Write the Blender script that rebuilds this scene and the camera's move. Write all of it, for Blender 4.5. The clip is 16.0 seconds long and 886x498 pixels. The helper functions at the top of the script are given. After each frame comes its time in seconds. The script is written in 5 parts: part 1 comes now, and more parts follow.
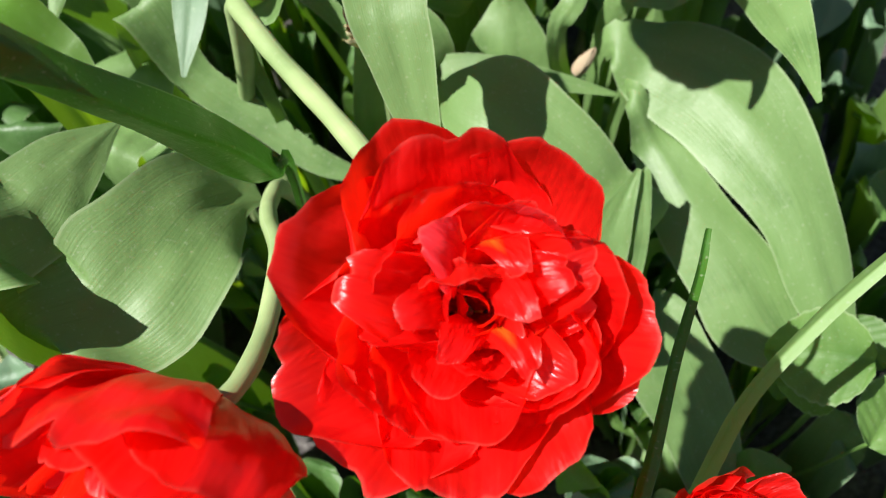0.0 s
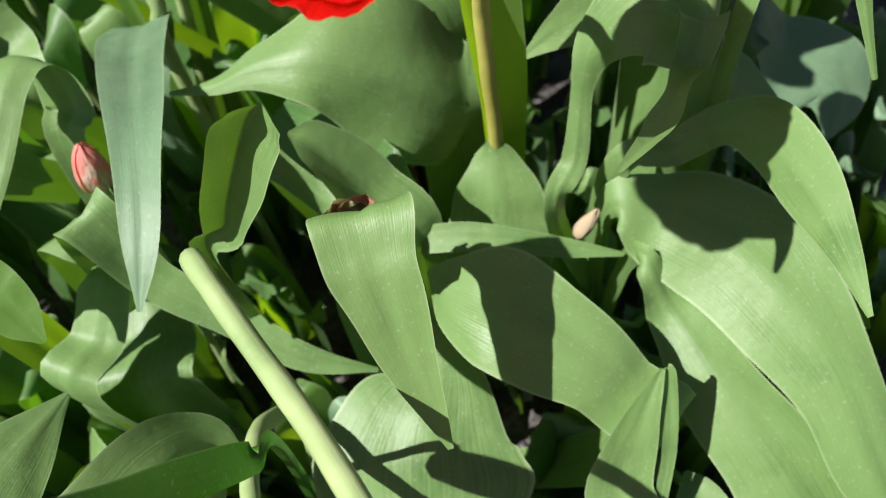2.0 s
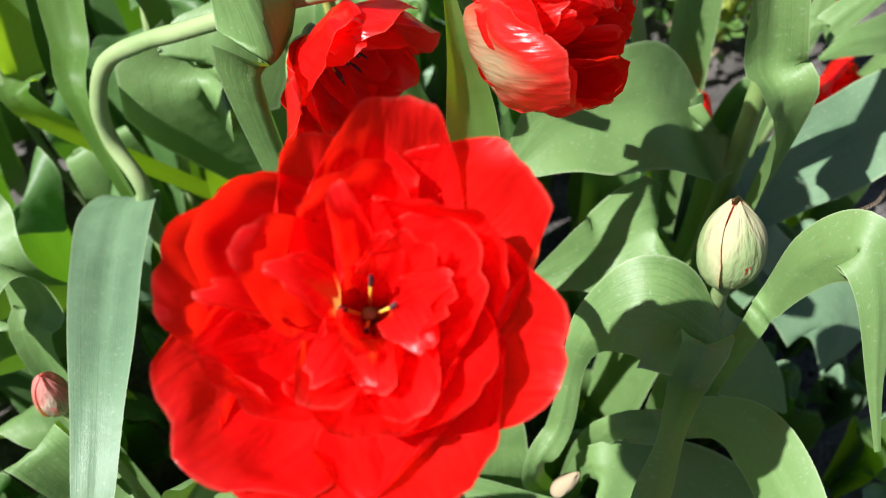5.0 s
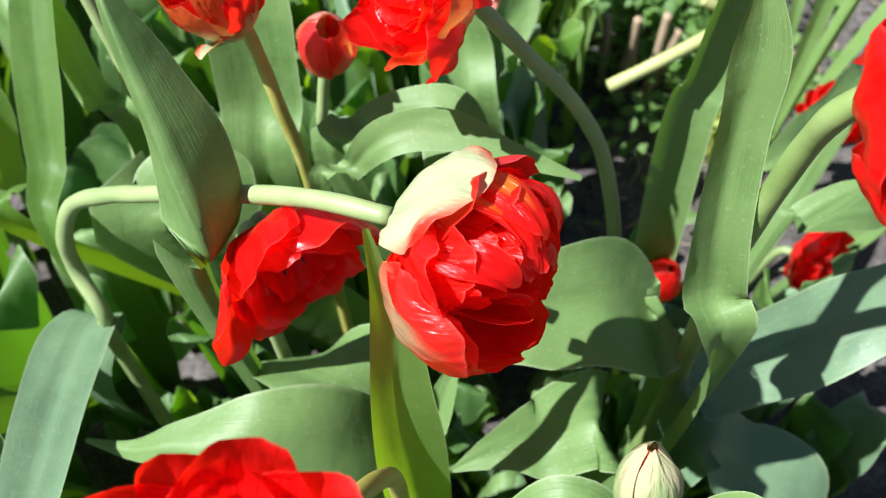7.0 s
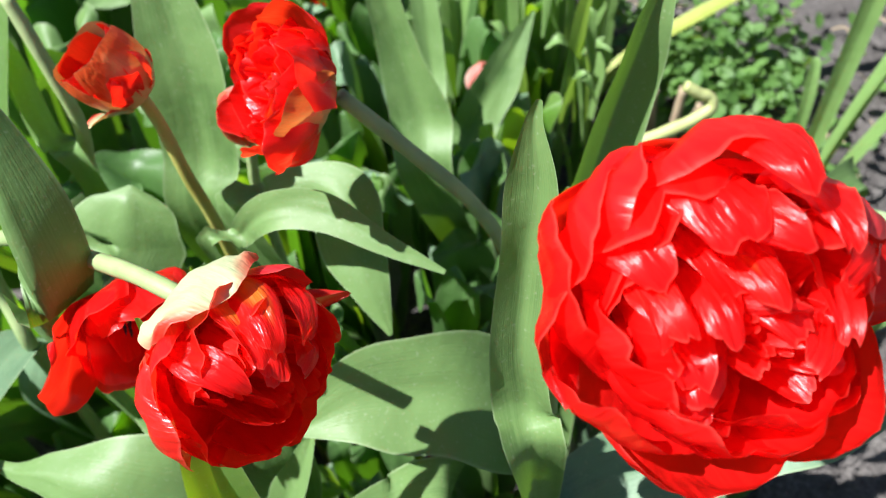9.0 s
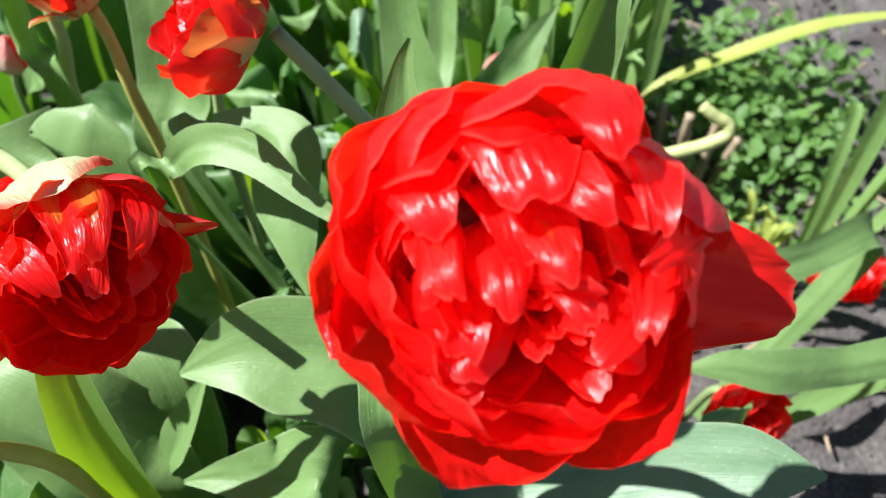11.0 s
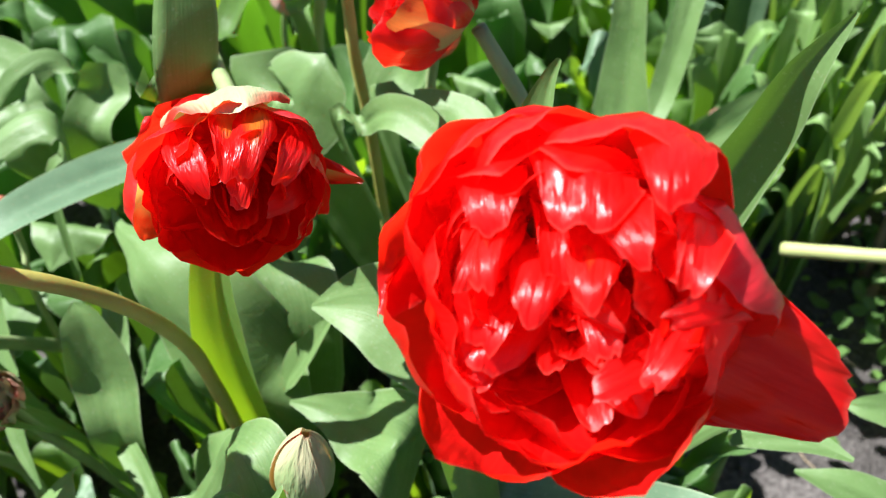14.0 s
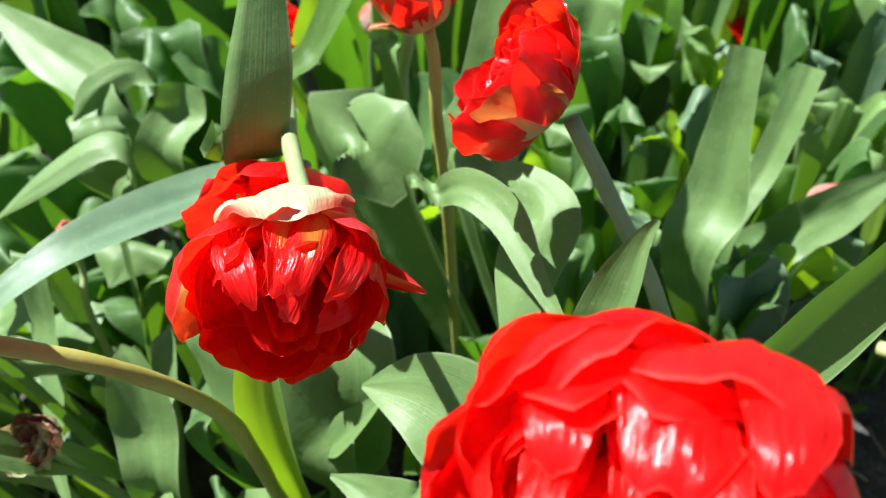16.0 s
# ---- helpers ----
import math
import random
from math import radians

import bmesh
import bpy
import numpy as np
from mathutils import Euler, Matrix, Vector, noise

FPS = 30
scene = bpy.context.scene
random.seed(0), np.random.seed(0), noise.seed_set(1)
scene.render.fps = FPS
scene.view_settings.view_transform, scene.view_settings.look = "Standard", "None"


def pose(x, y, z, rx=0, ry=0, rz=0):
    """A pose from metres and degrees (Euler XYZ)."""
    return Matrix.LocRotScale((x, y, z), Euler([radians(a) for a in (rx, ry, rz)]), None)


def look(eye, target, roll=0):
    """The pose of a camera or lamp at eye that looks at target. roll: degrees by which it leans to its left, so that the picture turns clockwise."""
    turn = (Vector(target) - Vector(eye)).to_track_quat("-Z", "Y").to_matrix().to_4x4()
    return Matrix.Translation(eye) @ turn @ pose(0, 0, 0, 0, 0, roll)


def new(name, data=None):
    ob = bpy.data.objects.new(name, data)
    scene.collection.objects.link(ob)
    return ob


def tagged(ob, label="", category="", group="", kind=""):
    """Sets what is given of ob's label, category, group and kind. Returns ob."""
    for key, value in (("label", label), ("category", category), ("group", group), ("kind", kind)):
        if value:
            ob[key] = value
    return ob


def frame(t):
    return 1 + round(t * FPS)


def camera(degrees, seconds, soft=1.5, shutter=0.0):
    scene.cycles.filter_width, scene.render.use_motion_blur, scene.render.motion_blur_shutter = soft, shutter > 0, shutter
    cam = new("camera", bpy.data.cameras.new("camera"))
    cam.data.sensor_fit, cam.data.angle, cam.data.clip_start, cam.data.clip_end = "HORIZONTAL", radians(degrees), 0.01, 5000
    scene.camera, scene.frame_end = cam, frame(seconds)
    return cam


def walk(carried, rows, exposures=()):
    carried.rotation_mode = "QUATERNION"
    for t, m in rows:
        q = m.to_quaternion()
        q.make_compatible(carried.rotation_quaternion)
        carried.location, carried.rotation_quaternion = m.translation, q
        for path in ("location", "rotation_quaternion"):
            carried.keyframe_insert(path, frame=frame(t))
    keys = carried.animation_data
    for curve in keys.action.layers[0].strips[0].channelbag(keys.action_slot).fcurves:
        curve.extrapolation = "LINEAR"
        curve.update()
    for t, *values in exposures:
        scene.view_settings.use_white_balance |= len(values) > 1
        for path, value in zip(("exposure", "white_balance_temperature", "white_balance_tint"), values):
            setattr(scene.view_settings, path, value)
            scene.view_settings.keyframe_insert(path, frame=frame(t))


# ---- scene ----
cam = camera(53.73, 16.0, 1.1)
cam.data.dof.use_dof, cam.data.dof.focus_distance, cam.data.dof.aperture_fstop = True, 0.26, 15


PATH = [
    (0, -0.1295, -0.3900, 0.5280, 33.24, 4.05, -4.76),
    (0.5, -0.1286, -0.3721, 0.5333, 32.97, 4.21, -5.95),
    (1, -0.1278, -0.3438, 0.5438, 32.63, 4.71, -7.19),
    (1.5, -0.1233, -0.3164, 0.5438, 32.23, 5.30, -8.75),
    (2, -0.1228, -0.2881, 0.5425, 31.58, 5.40, -9.23),
    (2.5, -0.1206, -0.2567, 0.5475, 31.12, 5.12, -9.32),
    (3, -0.1166, -0.2177, 0.5590, 30.70, 4.68, -9.13),
    (3.2, -0.1148, -0.2076, 0.5620, 31.05, 4.61, -8.96),
    (5.3, -0.1022, -0.1889, 0.5877, 32.10, 1.44, -4.43),
    (5.5, -0.0981, -0.1840, 0.5913, 32.31, 1.28, -4.36),
    (6, -0.0942, -0.1654, 0.6010, 33.01, 0.32, -4.02),
    (6.5, -0.0836, -0.1498, 0.6083, 33.25, 0.05, -2.18),
    (7, -0.0698, -0.1413, 0.6197, 33.31, 0.23, 1.14),
    (7.5, -0.0434, -0.1308, 0.6270, 33.50, 0.69, 4.28),
    (8, -0.0243, -0.1199, 0.6368, 33.58, 1.36, 5.85),
    (8.5, 0.0028, -0.1150, 0.6452, 34.10, 1.97, 7.68),
    (9, 0.0296, -0.1155, 0.6434, 34.73, 2.51, 10.45),
    (9.5, 0.0520, -0.1170, 0.6367, 35.51, 1.92, 14.18),
    (10, 0.0658, -0.1100, 0.6311, 35.47, 0.75, 17.93),
    (10.2, 0.0719, -0.1069, 0.6281, 35.53, 0.86, 18.48),
    (12.3, 0.1120, -0.0983, 0.6061, 36.60, -0.53, 31.75),
    (12.5, 0.1154, -0.0967, 0.6077, 36.63, -0.37, 33.90),
    (13, 0.1213, -0.0909, 0.6106, 36.80, 0.41, 36.86),
    (13.5, 0.1312, -0.0926, 0.6197, 37.14, 1.22, 40.20),
    (14, 0.1272, -0.0939, 0.6258, 37.15, 1.83, 44.01),
    (14.5, 0.1229, -0.0885, 0.6299, 37.33, 2.61, 48.05),
    (15, 0.1168, -0.0842, 0.6336, 37.89, 2.57, 50.50),
    (15.5, 0.1046, -0.0775, 0.6366, 37.49, 2.26, 51.65),
    (16, 0.0896, -0.0567, 0.6308, 36.18, 1.98, 51.70),
]
EXPOSURES = [(0.0, 0.98, 6450, 10), (2.0, 0.92, 6500, 10), (3.0, 1.08, 6450, 10), (5.5, 1.12, 6200, 10), (10.0, 1.35, 6150, 10), (16.0, 1.38, 6150, 10)]
walk(cam, [(t, pose(x, y, z, rx, ry, rz)) for t, x, y, z, rx, ry, rz in PATH], EXPOSURES)

# ---- light ----
world = bpy.data.worlds.new("sky")
scene.world = world
world.use_nodes = True
SUN_AZ, SUN_EL = -164.0, 56.0  # direction the light comes from: degrees from +x, and height
wn = world.node_tree.nodes
sky = wn.new("ShaderNodeTexSky")
sky.sky_type = "NISHITA"
sky.sun_disc = False
sky.sun_elevation = radians(SUN_EL)
sky.sun_rotation = radians(90 - SUN_AZ)
world.node_tree.links.new(sky.outputs[0], wn["Background"].inputs[0])
wn["Background"].inputs[1].default_value = 0.033
sun = new("sun", bpy.data.lights.new("sun", "SUN"))
sun.data.energy, sun.data.angle, sun.data.color = 5.0, radians(0.53), (1.0, 0.965, 0.93)
sun_from = Vector((math.cos(radians(SUN_AZ)) * math.cos(radians(SUN_EL)), math.sin(radians(SUN_AZ)) * math.cos(radians(SUN_EL)), math.sin(radians(SUN_EL))))
sun.matrix_world = look(sun_from * 3, (0, 0, 0))

# ---- materials ----


def material(name):
    m = bpy.data.materials.new(name)
    m.use_nodes = True
    return m, m.node_tree.nodes, m.node_tree.links


def ramp(nodes, stops):
    r = nodes.new("ShaderNodeValToRGB")
    while len(r.color_ramp.elements) < len(stops):
        r.color_ramp.elements.new(0.5)
    for e, (p, c) in zip(r.color_ramp.elements, stops):
        e.position, e.color = p, (*c, 1)
    return r


def leafy(name, dark, light, through_colour, share=0.28, rough=0.46, veins=2.1, bump=0.18):
    """Waxy leaf: veins along the blade, soft blotches, light that shines through."""
    m, n, l = material(name)
    b, out = n["Principled BSDF"], n["Material Output"]
    uv = n.new("ShaderNodeUVMap")
    mp = n.new("ShaderNodeMapping")
    mp.inputs["Scale"].default_value = (60, 1.6, 1)
    l.new(uv.outputs[0], mp.inputs[0])
    vein = n.new("ShaderNodeTexNoise")
    vein.inputs["Scale"].default_value, vein.inputs["Detail"].default_value = 1.0, 3
    l.new(mp.outputs[0], vein.inputs["Vector"])
    tc = n.new("ShaderNodeTexCoord")
    blot = n.new("ShaderNodeTexNoise")
    blot.inputs["Scale"].default_value, blot.inputs["Detail"].default_value = 38, 5
    l.new(tc.outputs["Object"], blot.inputs["Vector"])
    info = n.new("ShaderNodeObjectInfo")
    mixv = n.new("ShaderNodeMath")
    mixv.operation = "MULTIPLY_ADD"
    l.new(vein.outputs[0], mixv.inputs[0])
    mixv.inputs[1].default_value = 0.38 * veins
    l.new(blot.outputs[0], mixv.inputs[2])
    rnd = n.new("ShaderNodeMath")
    rnd.operation = "MULTIPLY_ADD"
    l.new(info.outputs["Random"], rnd.inputs[0])
    rnd.inputs[1].default_value = 0.3
    l.new(mixv.outputs[0], rnd.inputs[2])
    r = ramp(n, [(0.5, dark), (1.25, light)])
    r.color_ramp.elements[1].position = 1.0
    l.new(rnd.outputs[0], r.inputs[0])
    sep = n.new("ShaderNodeSeparateXYZ")
    l.new(uv.outputs[0], sep.inputs[0])
    off = n.new("ShaderNodeMath")
    off.operation = "SUBTRACT"
    l.new(sep.outputs[0], off.inputs[0])
    off.inputs[1].default_value = 0.5
    ab = n.new("ShaderNodeMath")
    ab.operation = "ABSOLUTE"
    l.new(off.outputs[0], ab.inputs[0])
    margin = n.new("ShaderNodeMapRange")
    margin.inputs["From Min"].default_value, margin.inputs["From Max"].default_value = 0.47, 0.5
    margin.inputs["To Max"].default_value = 0.55
    l.new(ab.outputs[0], margin.inputs[0])
    mc = n.new("ShaderNodeMix")
    mc.data_type = "RGBA"
    l.new(margin.outputs[0], mc.inputs[0])
    l.new(r.outputs[0], mc.inputs[6])
    mc.inputs[7].default_value = (0.34, 0.42, 0.24, 1)
    dust = n.new("ShaderNodeTexNoise")
    dust.inputs["Scale"].default_value, dust.inputs["Detail"].default_value = 620, 2
    l.new(tc.outputs["Object"], dust.inputs["Vector"])
    dusty = n.new("ShaderNodeMapRange")
    dusty.inputs["From Min"].default_value, dusty.inputs["From Max"].default_value = 0.62, 0.74
    dusty.inputs["To Max"].default_value = 0.45
    l.new(dust.outputs[0], dusty.inputs[0])
    md = n.new("ShaderNodeMix")
    md.data_type = "RGBA"
    l.new(dusty.outputs[0], md.inputs[0])
    l.new(mc.outputs[2], md.inputs[6])
    md.inputs[7].default_value = (0.30, 0.36, 0.22, 1)
    l.new(md.outputs[2], b.inputs["Base Color"])
    rr = n.new("ShaderNodeMapRange")
    rr.inputs["To Min"].default_value, rr.inputs["To Max"].default_value = rough - 0.08, rough + 0.16
    l.new(blot.outputs[0], rr.inputs[0])
    l.new(rr.outputs[0], b.inputs["Roughness"])
    b.inputs["Specular IOR Level"].default_value = 0.42
    bp = n.new("ShaderNodeBump")
    bp.inputs["Strength"].default_value, bp.inputs["Distance"].default_value = bump, 0.0012
    l.new(vein.outputs[0], bp.inputs["Height"])
    swell = n.new("ShaderNodeBump")
    swell.inputs["Strength"].default_value, swell.inputs["Distance"].default_value = 0.35, 0.004
    l.new(blot.outputs[0], swell.inputs["Height"])
    l.new(bp.outputs[0], swell.inputs["Normal"])
    l.new(swell.outputs[0], b.inputs["Normal"])
    tr = n.new("ShaderNodeBsdfTranslucent")
    tr.inputs[0].default_value = (*through_colour, 1)
    mx = n.new("ShaderNodeMixShader")
    mx.inputs[0].default_value = share
    l.new(b.outputs[0], mx.inputs[1])
    l.new(tr.outputs[0], mx.inputs[2])
    l.new(mx.outputs[0], out.inputs[0])
    return m


def petal_material(name, base, deep, foot, foot_reach, through_colour, share=0.62, rough=0.3, coat=1.0, ribs=0.5):
    """Satin petal: fine ribs, a pale or green foot along the middle, glossy folds."""
    m, n, l = material(name)
    b, out = n["Principled BSDF"], n["Material Output"]
    uv = n.new("ShaderNodeUVMap")
    mp = n.new("ShaderNodeMapping")
    mp.inputs["Scale"].default_value = (34, 1.3, 1)
    l.new(uv.outputs[0], mp.inputs[0])
    rib = n.new("ShaderNodeTexNoise")
    rib.inputs["Scale"].default_value, rib.inputs["Detail"].default_value = 1.0, 4
    l.new(mp.outputs[0], rib.inputs["Vector"])
    r = ramp(n, [(0.3, deep), (0.75, base)])
    l.new(rib.outputs[0], r.inputs[0])
    sep = n.new("ShaderNodeSeparateXYZ")
    l.new(uv.outputs[0], sep.inputs[0])
    # distance from the midrib, plus the way up the petal
    off = n.new("ShaderNodeMath")
    off.operation = "SUBTRACT"
    l.new(sep.outputs[0], off.inputs[0])
    off.inputs[1].default_value = 0.5
    ab = n.new("ShaderNodeMath")
    ab.operation = "ABSOLUTE"
    l.new(off.outputs[0], ab.inputs[0])
    ad = n.new("ShaderNodeMath")
    ad.operation = "MULTIPLY_ADD"
    l.new(ab.outputs[0], ad.inputs[0])
    ad.inputs[1].default_value = 1.1
    l.new(sep.outputs[1], ad.inputs[2])
    wob = n.new("ShaderNodeMath")
    wob.operation = "MULTIPLY_ADD"
    l.new(rib.outputs[0], wob.inputs[0])
    wob.inputs[1].default_value = 0.14
    l.new(ad.outputs[0], wob.inputs[2])
    foot_mask = n.new("ShaderNodeMapRange")
    foot_mask.inputs["From Min"].default_value, foot_mask.inputs["From Max"].default_value = foot_reach, foot_reach + 0.3
    l.new(wob.outputs[0], foot_mask.inputs[0])
    mc = n.new("ShaderNodeMix")
    mc.data_type = "RGBA"
    l.new(foot_mask.outputs[0], mc.inputs[0])
    mc.inputs[6].default_value = (*foot, 1)
    l.new(r.outputs[0], mc.inputs[7])
    # thin pale petal rim, its colour strengthened to stand in for rim highlights
    rim_x = n.new("ShaderNodeMapRange")
    rim_x.inputs["From Min"].default_value, rim_x.inputs["From Max"].default_value = 0.482, 0.5
    l.new(ab.outputs[0], rim_x.inputs[0])
    rim_y = n.new("ShaderNodeMapRange")
    rim_y.inputs["From Min"].default_value, rim_y.inputs["From Max"].default_value = 0.975, 1.0
    l.new(sep.outputs[1], rim_y.inputs[0])
    rim = n.new("ShaderNodeMath")
    rim.operation = "MAXIMUM"
    l.new(rim_x.outputs[0], rim.inputs[0])
    l.new(rim_y.outputs[0], rim.inputs[1])
    rim_k = n.new("ShaderNodeMath")
    rim_k.operation = "MULTIPLY"
    l.new(rim.outputs[0], rim_k.inputs[0])
    rim_k.inputs[1].default_value = 0.34
    me_ = n.new("ShaderNodeMix")
    me_.data_type = "RGBA"
    l.new(rim_k.outputs[0], me_.inputs[0])
    l.new(mc.outputs[2], me_.inputs[6])
    me_.inputs[7].default_value = (0.85, 0.22, 0.16, 1)
    l.new(me_.outputs[2], b.inputs["Base Color"])
    b.inputs["Roughness"].default_value = rough
    b.inputs["Specular IOR Level"].default_value = 0.25
    b.inputs["Coat Weight"].default_value = coat
    b.inputs["Coat Roughness"].default_value = 0.26
    bp = n.new("ShaderNodeBump")
    bp.inputs["Strength"].default_value, bp.inputs["Distance"].default_value = ribs, 0.0006
    l.new(rib.outputs[0], bp.inputs["Height"])
    folds = n.new("ShaderNodeMapping")
    folds.inputs["Scale"].default_value = (5.0, 2.2, 1)
    l.new(uv.outputs[0], folds.inputs[0])
    one = n.new("ShaderNodeObjectInfo")
    apart = n.new("ShaderNodeVectorMath")
    apart.operation = "ADD"
    l.new(folds.outputs[0], apart.inputs[0])
    shift = n.new("ShaderNodeMath")
    shift.operation = "MULTIPLY"
    l.new(one.outputs["Random"], shift.inputs[0])
    shift.inputs[1].default_value = 40
    l.new(shift.outputs[0], apart.inputs[1])
    wav = n.new("ShaderNodeTexNoise")
    wav.inputs["Scale"].default_value, wav.inputs["Detail"].default_value = 1.0, 3
    l.new(apart.outputs[0], wav.inputs["Vector"])
    bw = n.new("ShaderNodeBump")
    bw.inputs["Strength"].default_value, bw.inputs["Distance"].default_value = 0.85, 0.003
    l.new(wav.outputs[0], bw.inputs["Height"])
    l.new(bp.outputs[0], bw.inputs["Normal"])
    l.new(bw.outputs[0], b.inputs["Normal"])
    wax = n.new("ShaderNodeBump")
    wax.inputs["Strength"].default_value, wax.inputs["Distance"].default_value = 0.7, 0.003
    l.new(wav.outputs[0], wax.inputs["Height"])
    l.new(bp.outputs[0], wax.inputs["Normal"])
    l.new(wax.outputs[0], b.inputs["Coat Normal"])
    tr = n.new("ShaderNodeBsdfTranslucent")
    tc = n.new("ShaderNodeMix")
    tc.data_type = "RGBA"
    l.new(foot_mask.outputs[0], tc.inputs[0])
    tc.inputs[6].default_value = (0.75, 0.36, 0.07, 1)
    tc.inputs[7].default_value = (*through_colour, 1)
    l.new(tc.outputs[2], tr.inputs[0])
    mx = n.new("ShaderNodeMixShader")
    mx.inputs[0].default_value = share
    l.new(b.outputs[0], mx.inputs[1])
    l.new(tr.outputs[0], mx.inputs[2])
    l.new(mx.outputs[0], out.inputs[0])
    return m


LEAF = leafy("tulip_leaf", (0.045, 0.105, 0.027), (0.142, 0.242, 0.078), (0.20, 0.42, 0.012), 0.2, 0.44)
LEAF_BLUE = leafy("tulip_leaf_blue", (0.045, 0.105, 0.055), (0.135, 0.225, 0.125), (0.14, 0.30, 0.03), 0.14, 0.42)
LEAF_FRESH = leafy("tulip_leaf_fresh", (0.06, 0.135, 0.025), (0.13, 0.24, 0.06), (0.40, 0.66, 0.012), 0.52)
# darker copy of the leaf green: shade between crowded leaves put into the colour
LEAF_SHADE = leafy("tulip_leaf_shade", (0.028, 0.085, 0.018), (0.085, 0.17, 0.05), (0.18, 0.45, 0.012), 0.3, 0.4)
LEAF_GLOSS = leafy("glossy_leaf", (0.018, 0.065, 0.006), (0.04, 0.125, 0.012), (0.10, 0.42, 0.008), 0.12, 0.3)
STEM = leafy("stem_skin", (0.20, 0.29, 0.11), (0.36, 0.45, 0.20), (0.4, 0.5, 0.1), 0.08, 0.45, 0.6, 0.1)
STEM_DARK = leafy("stem_skin_dark", (0.18, 0.28, 0.08), (0.30, 0.41, 0.15), (0.3, 0.4, 0.1), 0.05, 0.45, 0.6, 0.1)
STEM_BROWN = leafy("stem_skin_brown", (0.32, 0.31, 0.06), (0.48, 0.46, 0.12), (0.3, 0.3, 0.1), 0.08, 0.45, 0.6, 0.1)
BLADE = leafy("strap_blade", (0.10, 0.20, 0.05), (0.19, 0.32, 0.10), (0.34, 0.55, 0.05), 0.3, 0.4)
WEED = leafy("weed_leaf", (0.06, 0.14, 0.03), (0.14, 0.26, 0.06), (0.3, 0.5, 0.04), 0.3, 0.5, 0.2)
YELLOW = leafy("yellow_stalk", (0.27, 0.33, 0.09), (0.42, 0.46, 0.18), (0.5, 0.5, 0.1), 0.1)
YELLOW_GREEN = leafy("yellow_green_leaf", (0.20, 0.27, 0.04), (0.34, 0.40, 0.08), (0.4, 0.5, 0.04), 0.3)
STRAW = leafy("dry_grass", (0.30, 0.30, 0.14), (0.52, 0.50, 0.28), (0.4, 0.4, 0.15), 0.2, 0.6)
DRY = leafy("dry_stalk", (0.17, 0.12, 0.07), (0.36, 0.28, 0.18), (0.3, 0.2, 0.1), 0.05, 0.8)
RED = petal_material("red_petal", (0.93, 0.016, 0.011), (0.80, 0.006, 0.007), (0.62, 0.05, 0.01), -0.1, (1.0, 0.018, 0.004))
RED_STREAK = petal_material("red_petal_streak", (0.78, 0.02, 0.01), (0.60, 0.008, 0.008), (0.66, 0.27, 0.06), 0.32, (0.95, 0.04, 0.006))
RED_FLAME = petal_material("red_petal_flame", (0.90, 0.02, 0.011), (0.78, 0.008, 0.008), (0.90, 0.25, 0.02), 0.58, (1.0, 0.03, 0.005))
RED_PALE = petal_material("red_petal_pale_foot", (0.74, 0.035, 0.02), (0.55, 0.02, 0.018), (0.46, 0.48, 0.26), 0.72, (0.9, 0.06, 0.01))
# pinker red of petal outsides, with some pink sheen put into the colour
RED_SATIN = petal_material("red_petal_satin", (0.88, 0.05, 0.06), (0.74, 0.025, 0.035), (0.7, 0.2, 0.15), -0.1, (1.0, 0.025, 0.012), 0.5, 0.34)
PINK = petal_material("pink_petal", (0.80, 0.26, 0.22), (0.72, 0.30, 0.26), (0.66, 0.52, 0.42), 0.7, (0.9, 0.25, 0.16), 0.3)
GREEN_BUD = petal_material("green_bud_petal", (0.50, 0.47, 0.28), (0.42, 0.44, 0.24), (0.27, 0.37, 0.16), 0.75, (0.6, 0.5, 0.2), 0.2, 0.45, 0.0, 0.15)
CREAM = petal_material("cream_petal", (0.70, 0.06, 0.03), (0.60, 0.03, 0.02), (0.38, 0.45, 0.25), 1.12, (0.8, 0.3, 0.1), 0.2, 0.45, 0.0)
AMBER = petal_material("amber_petal", (0.74, 0.14, 0.03), (0.6, 0.08, 0.02), (0.66, 0.52, 0.22), 0.72, (0.9, 0.3, 0.06), 0.3, 0.4, 0.1)
WITHER = petal_material("withered_petal", (0.52, 0.27, 0.19), (0.38, 0.17, 0.12), (0.36, 0.36, 0.18), 0.55, (0.4, 0.2, 0.1), 0.1, 0.6, 0.0)
ANTHER = leafy("anther", (0.02, 0.012, 0.02), (0.06, 0.03, 0.04), (0.1, 0.05, 0.05), 0.0, 0.7)
POLLEN = leafy("filament", (0.55, 0.38, 0.03), (0.75, 0.55, 0.06), (0.6, 0.4, 0.05), 0.1, 0.6)

SOIL, sn, sl_ = material("garden_soil")
tcs = sn.new("ShaderNodeTexCoord")
n1 = sn.new("ShaderNodeTexNoise")
n1.inputs["Scale"].default_value, n1.inputs["Detail"].default_value = 30, 10
n2 = sn.new("ShaderNodeTexNoise")
n2.inputs["Scale"].default_value, n2.inputs["Detail"].default_value = 260, 6
for q in (n1, n2):
    sl_.new(tcs.outputs["Object"], q.inputs["Vector"])
sr = ramp(sn, [(0.34, (0.03, 0.026, 0.023)), (0.52, (0.085, 0.076, 0.07)), (0.72, (0.20, 0.185, 0.17))])
sm = sn.new("ShaderNodeMath")
sm.operation = "MULTIPLY_ADD"
sl_.new(n2.outputs[0], sm.inputs[0])
sm.inputs[1].default_value = 0.5
smh = sn.new("ShaderNodeMath")
smh.operation = "MULTIPLY"
sl_.new(n1.outputs[0], smh.inputs[0])
smh.inputs[1].default_value = 0.5
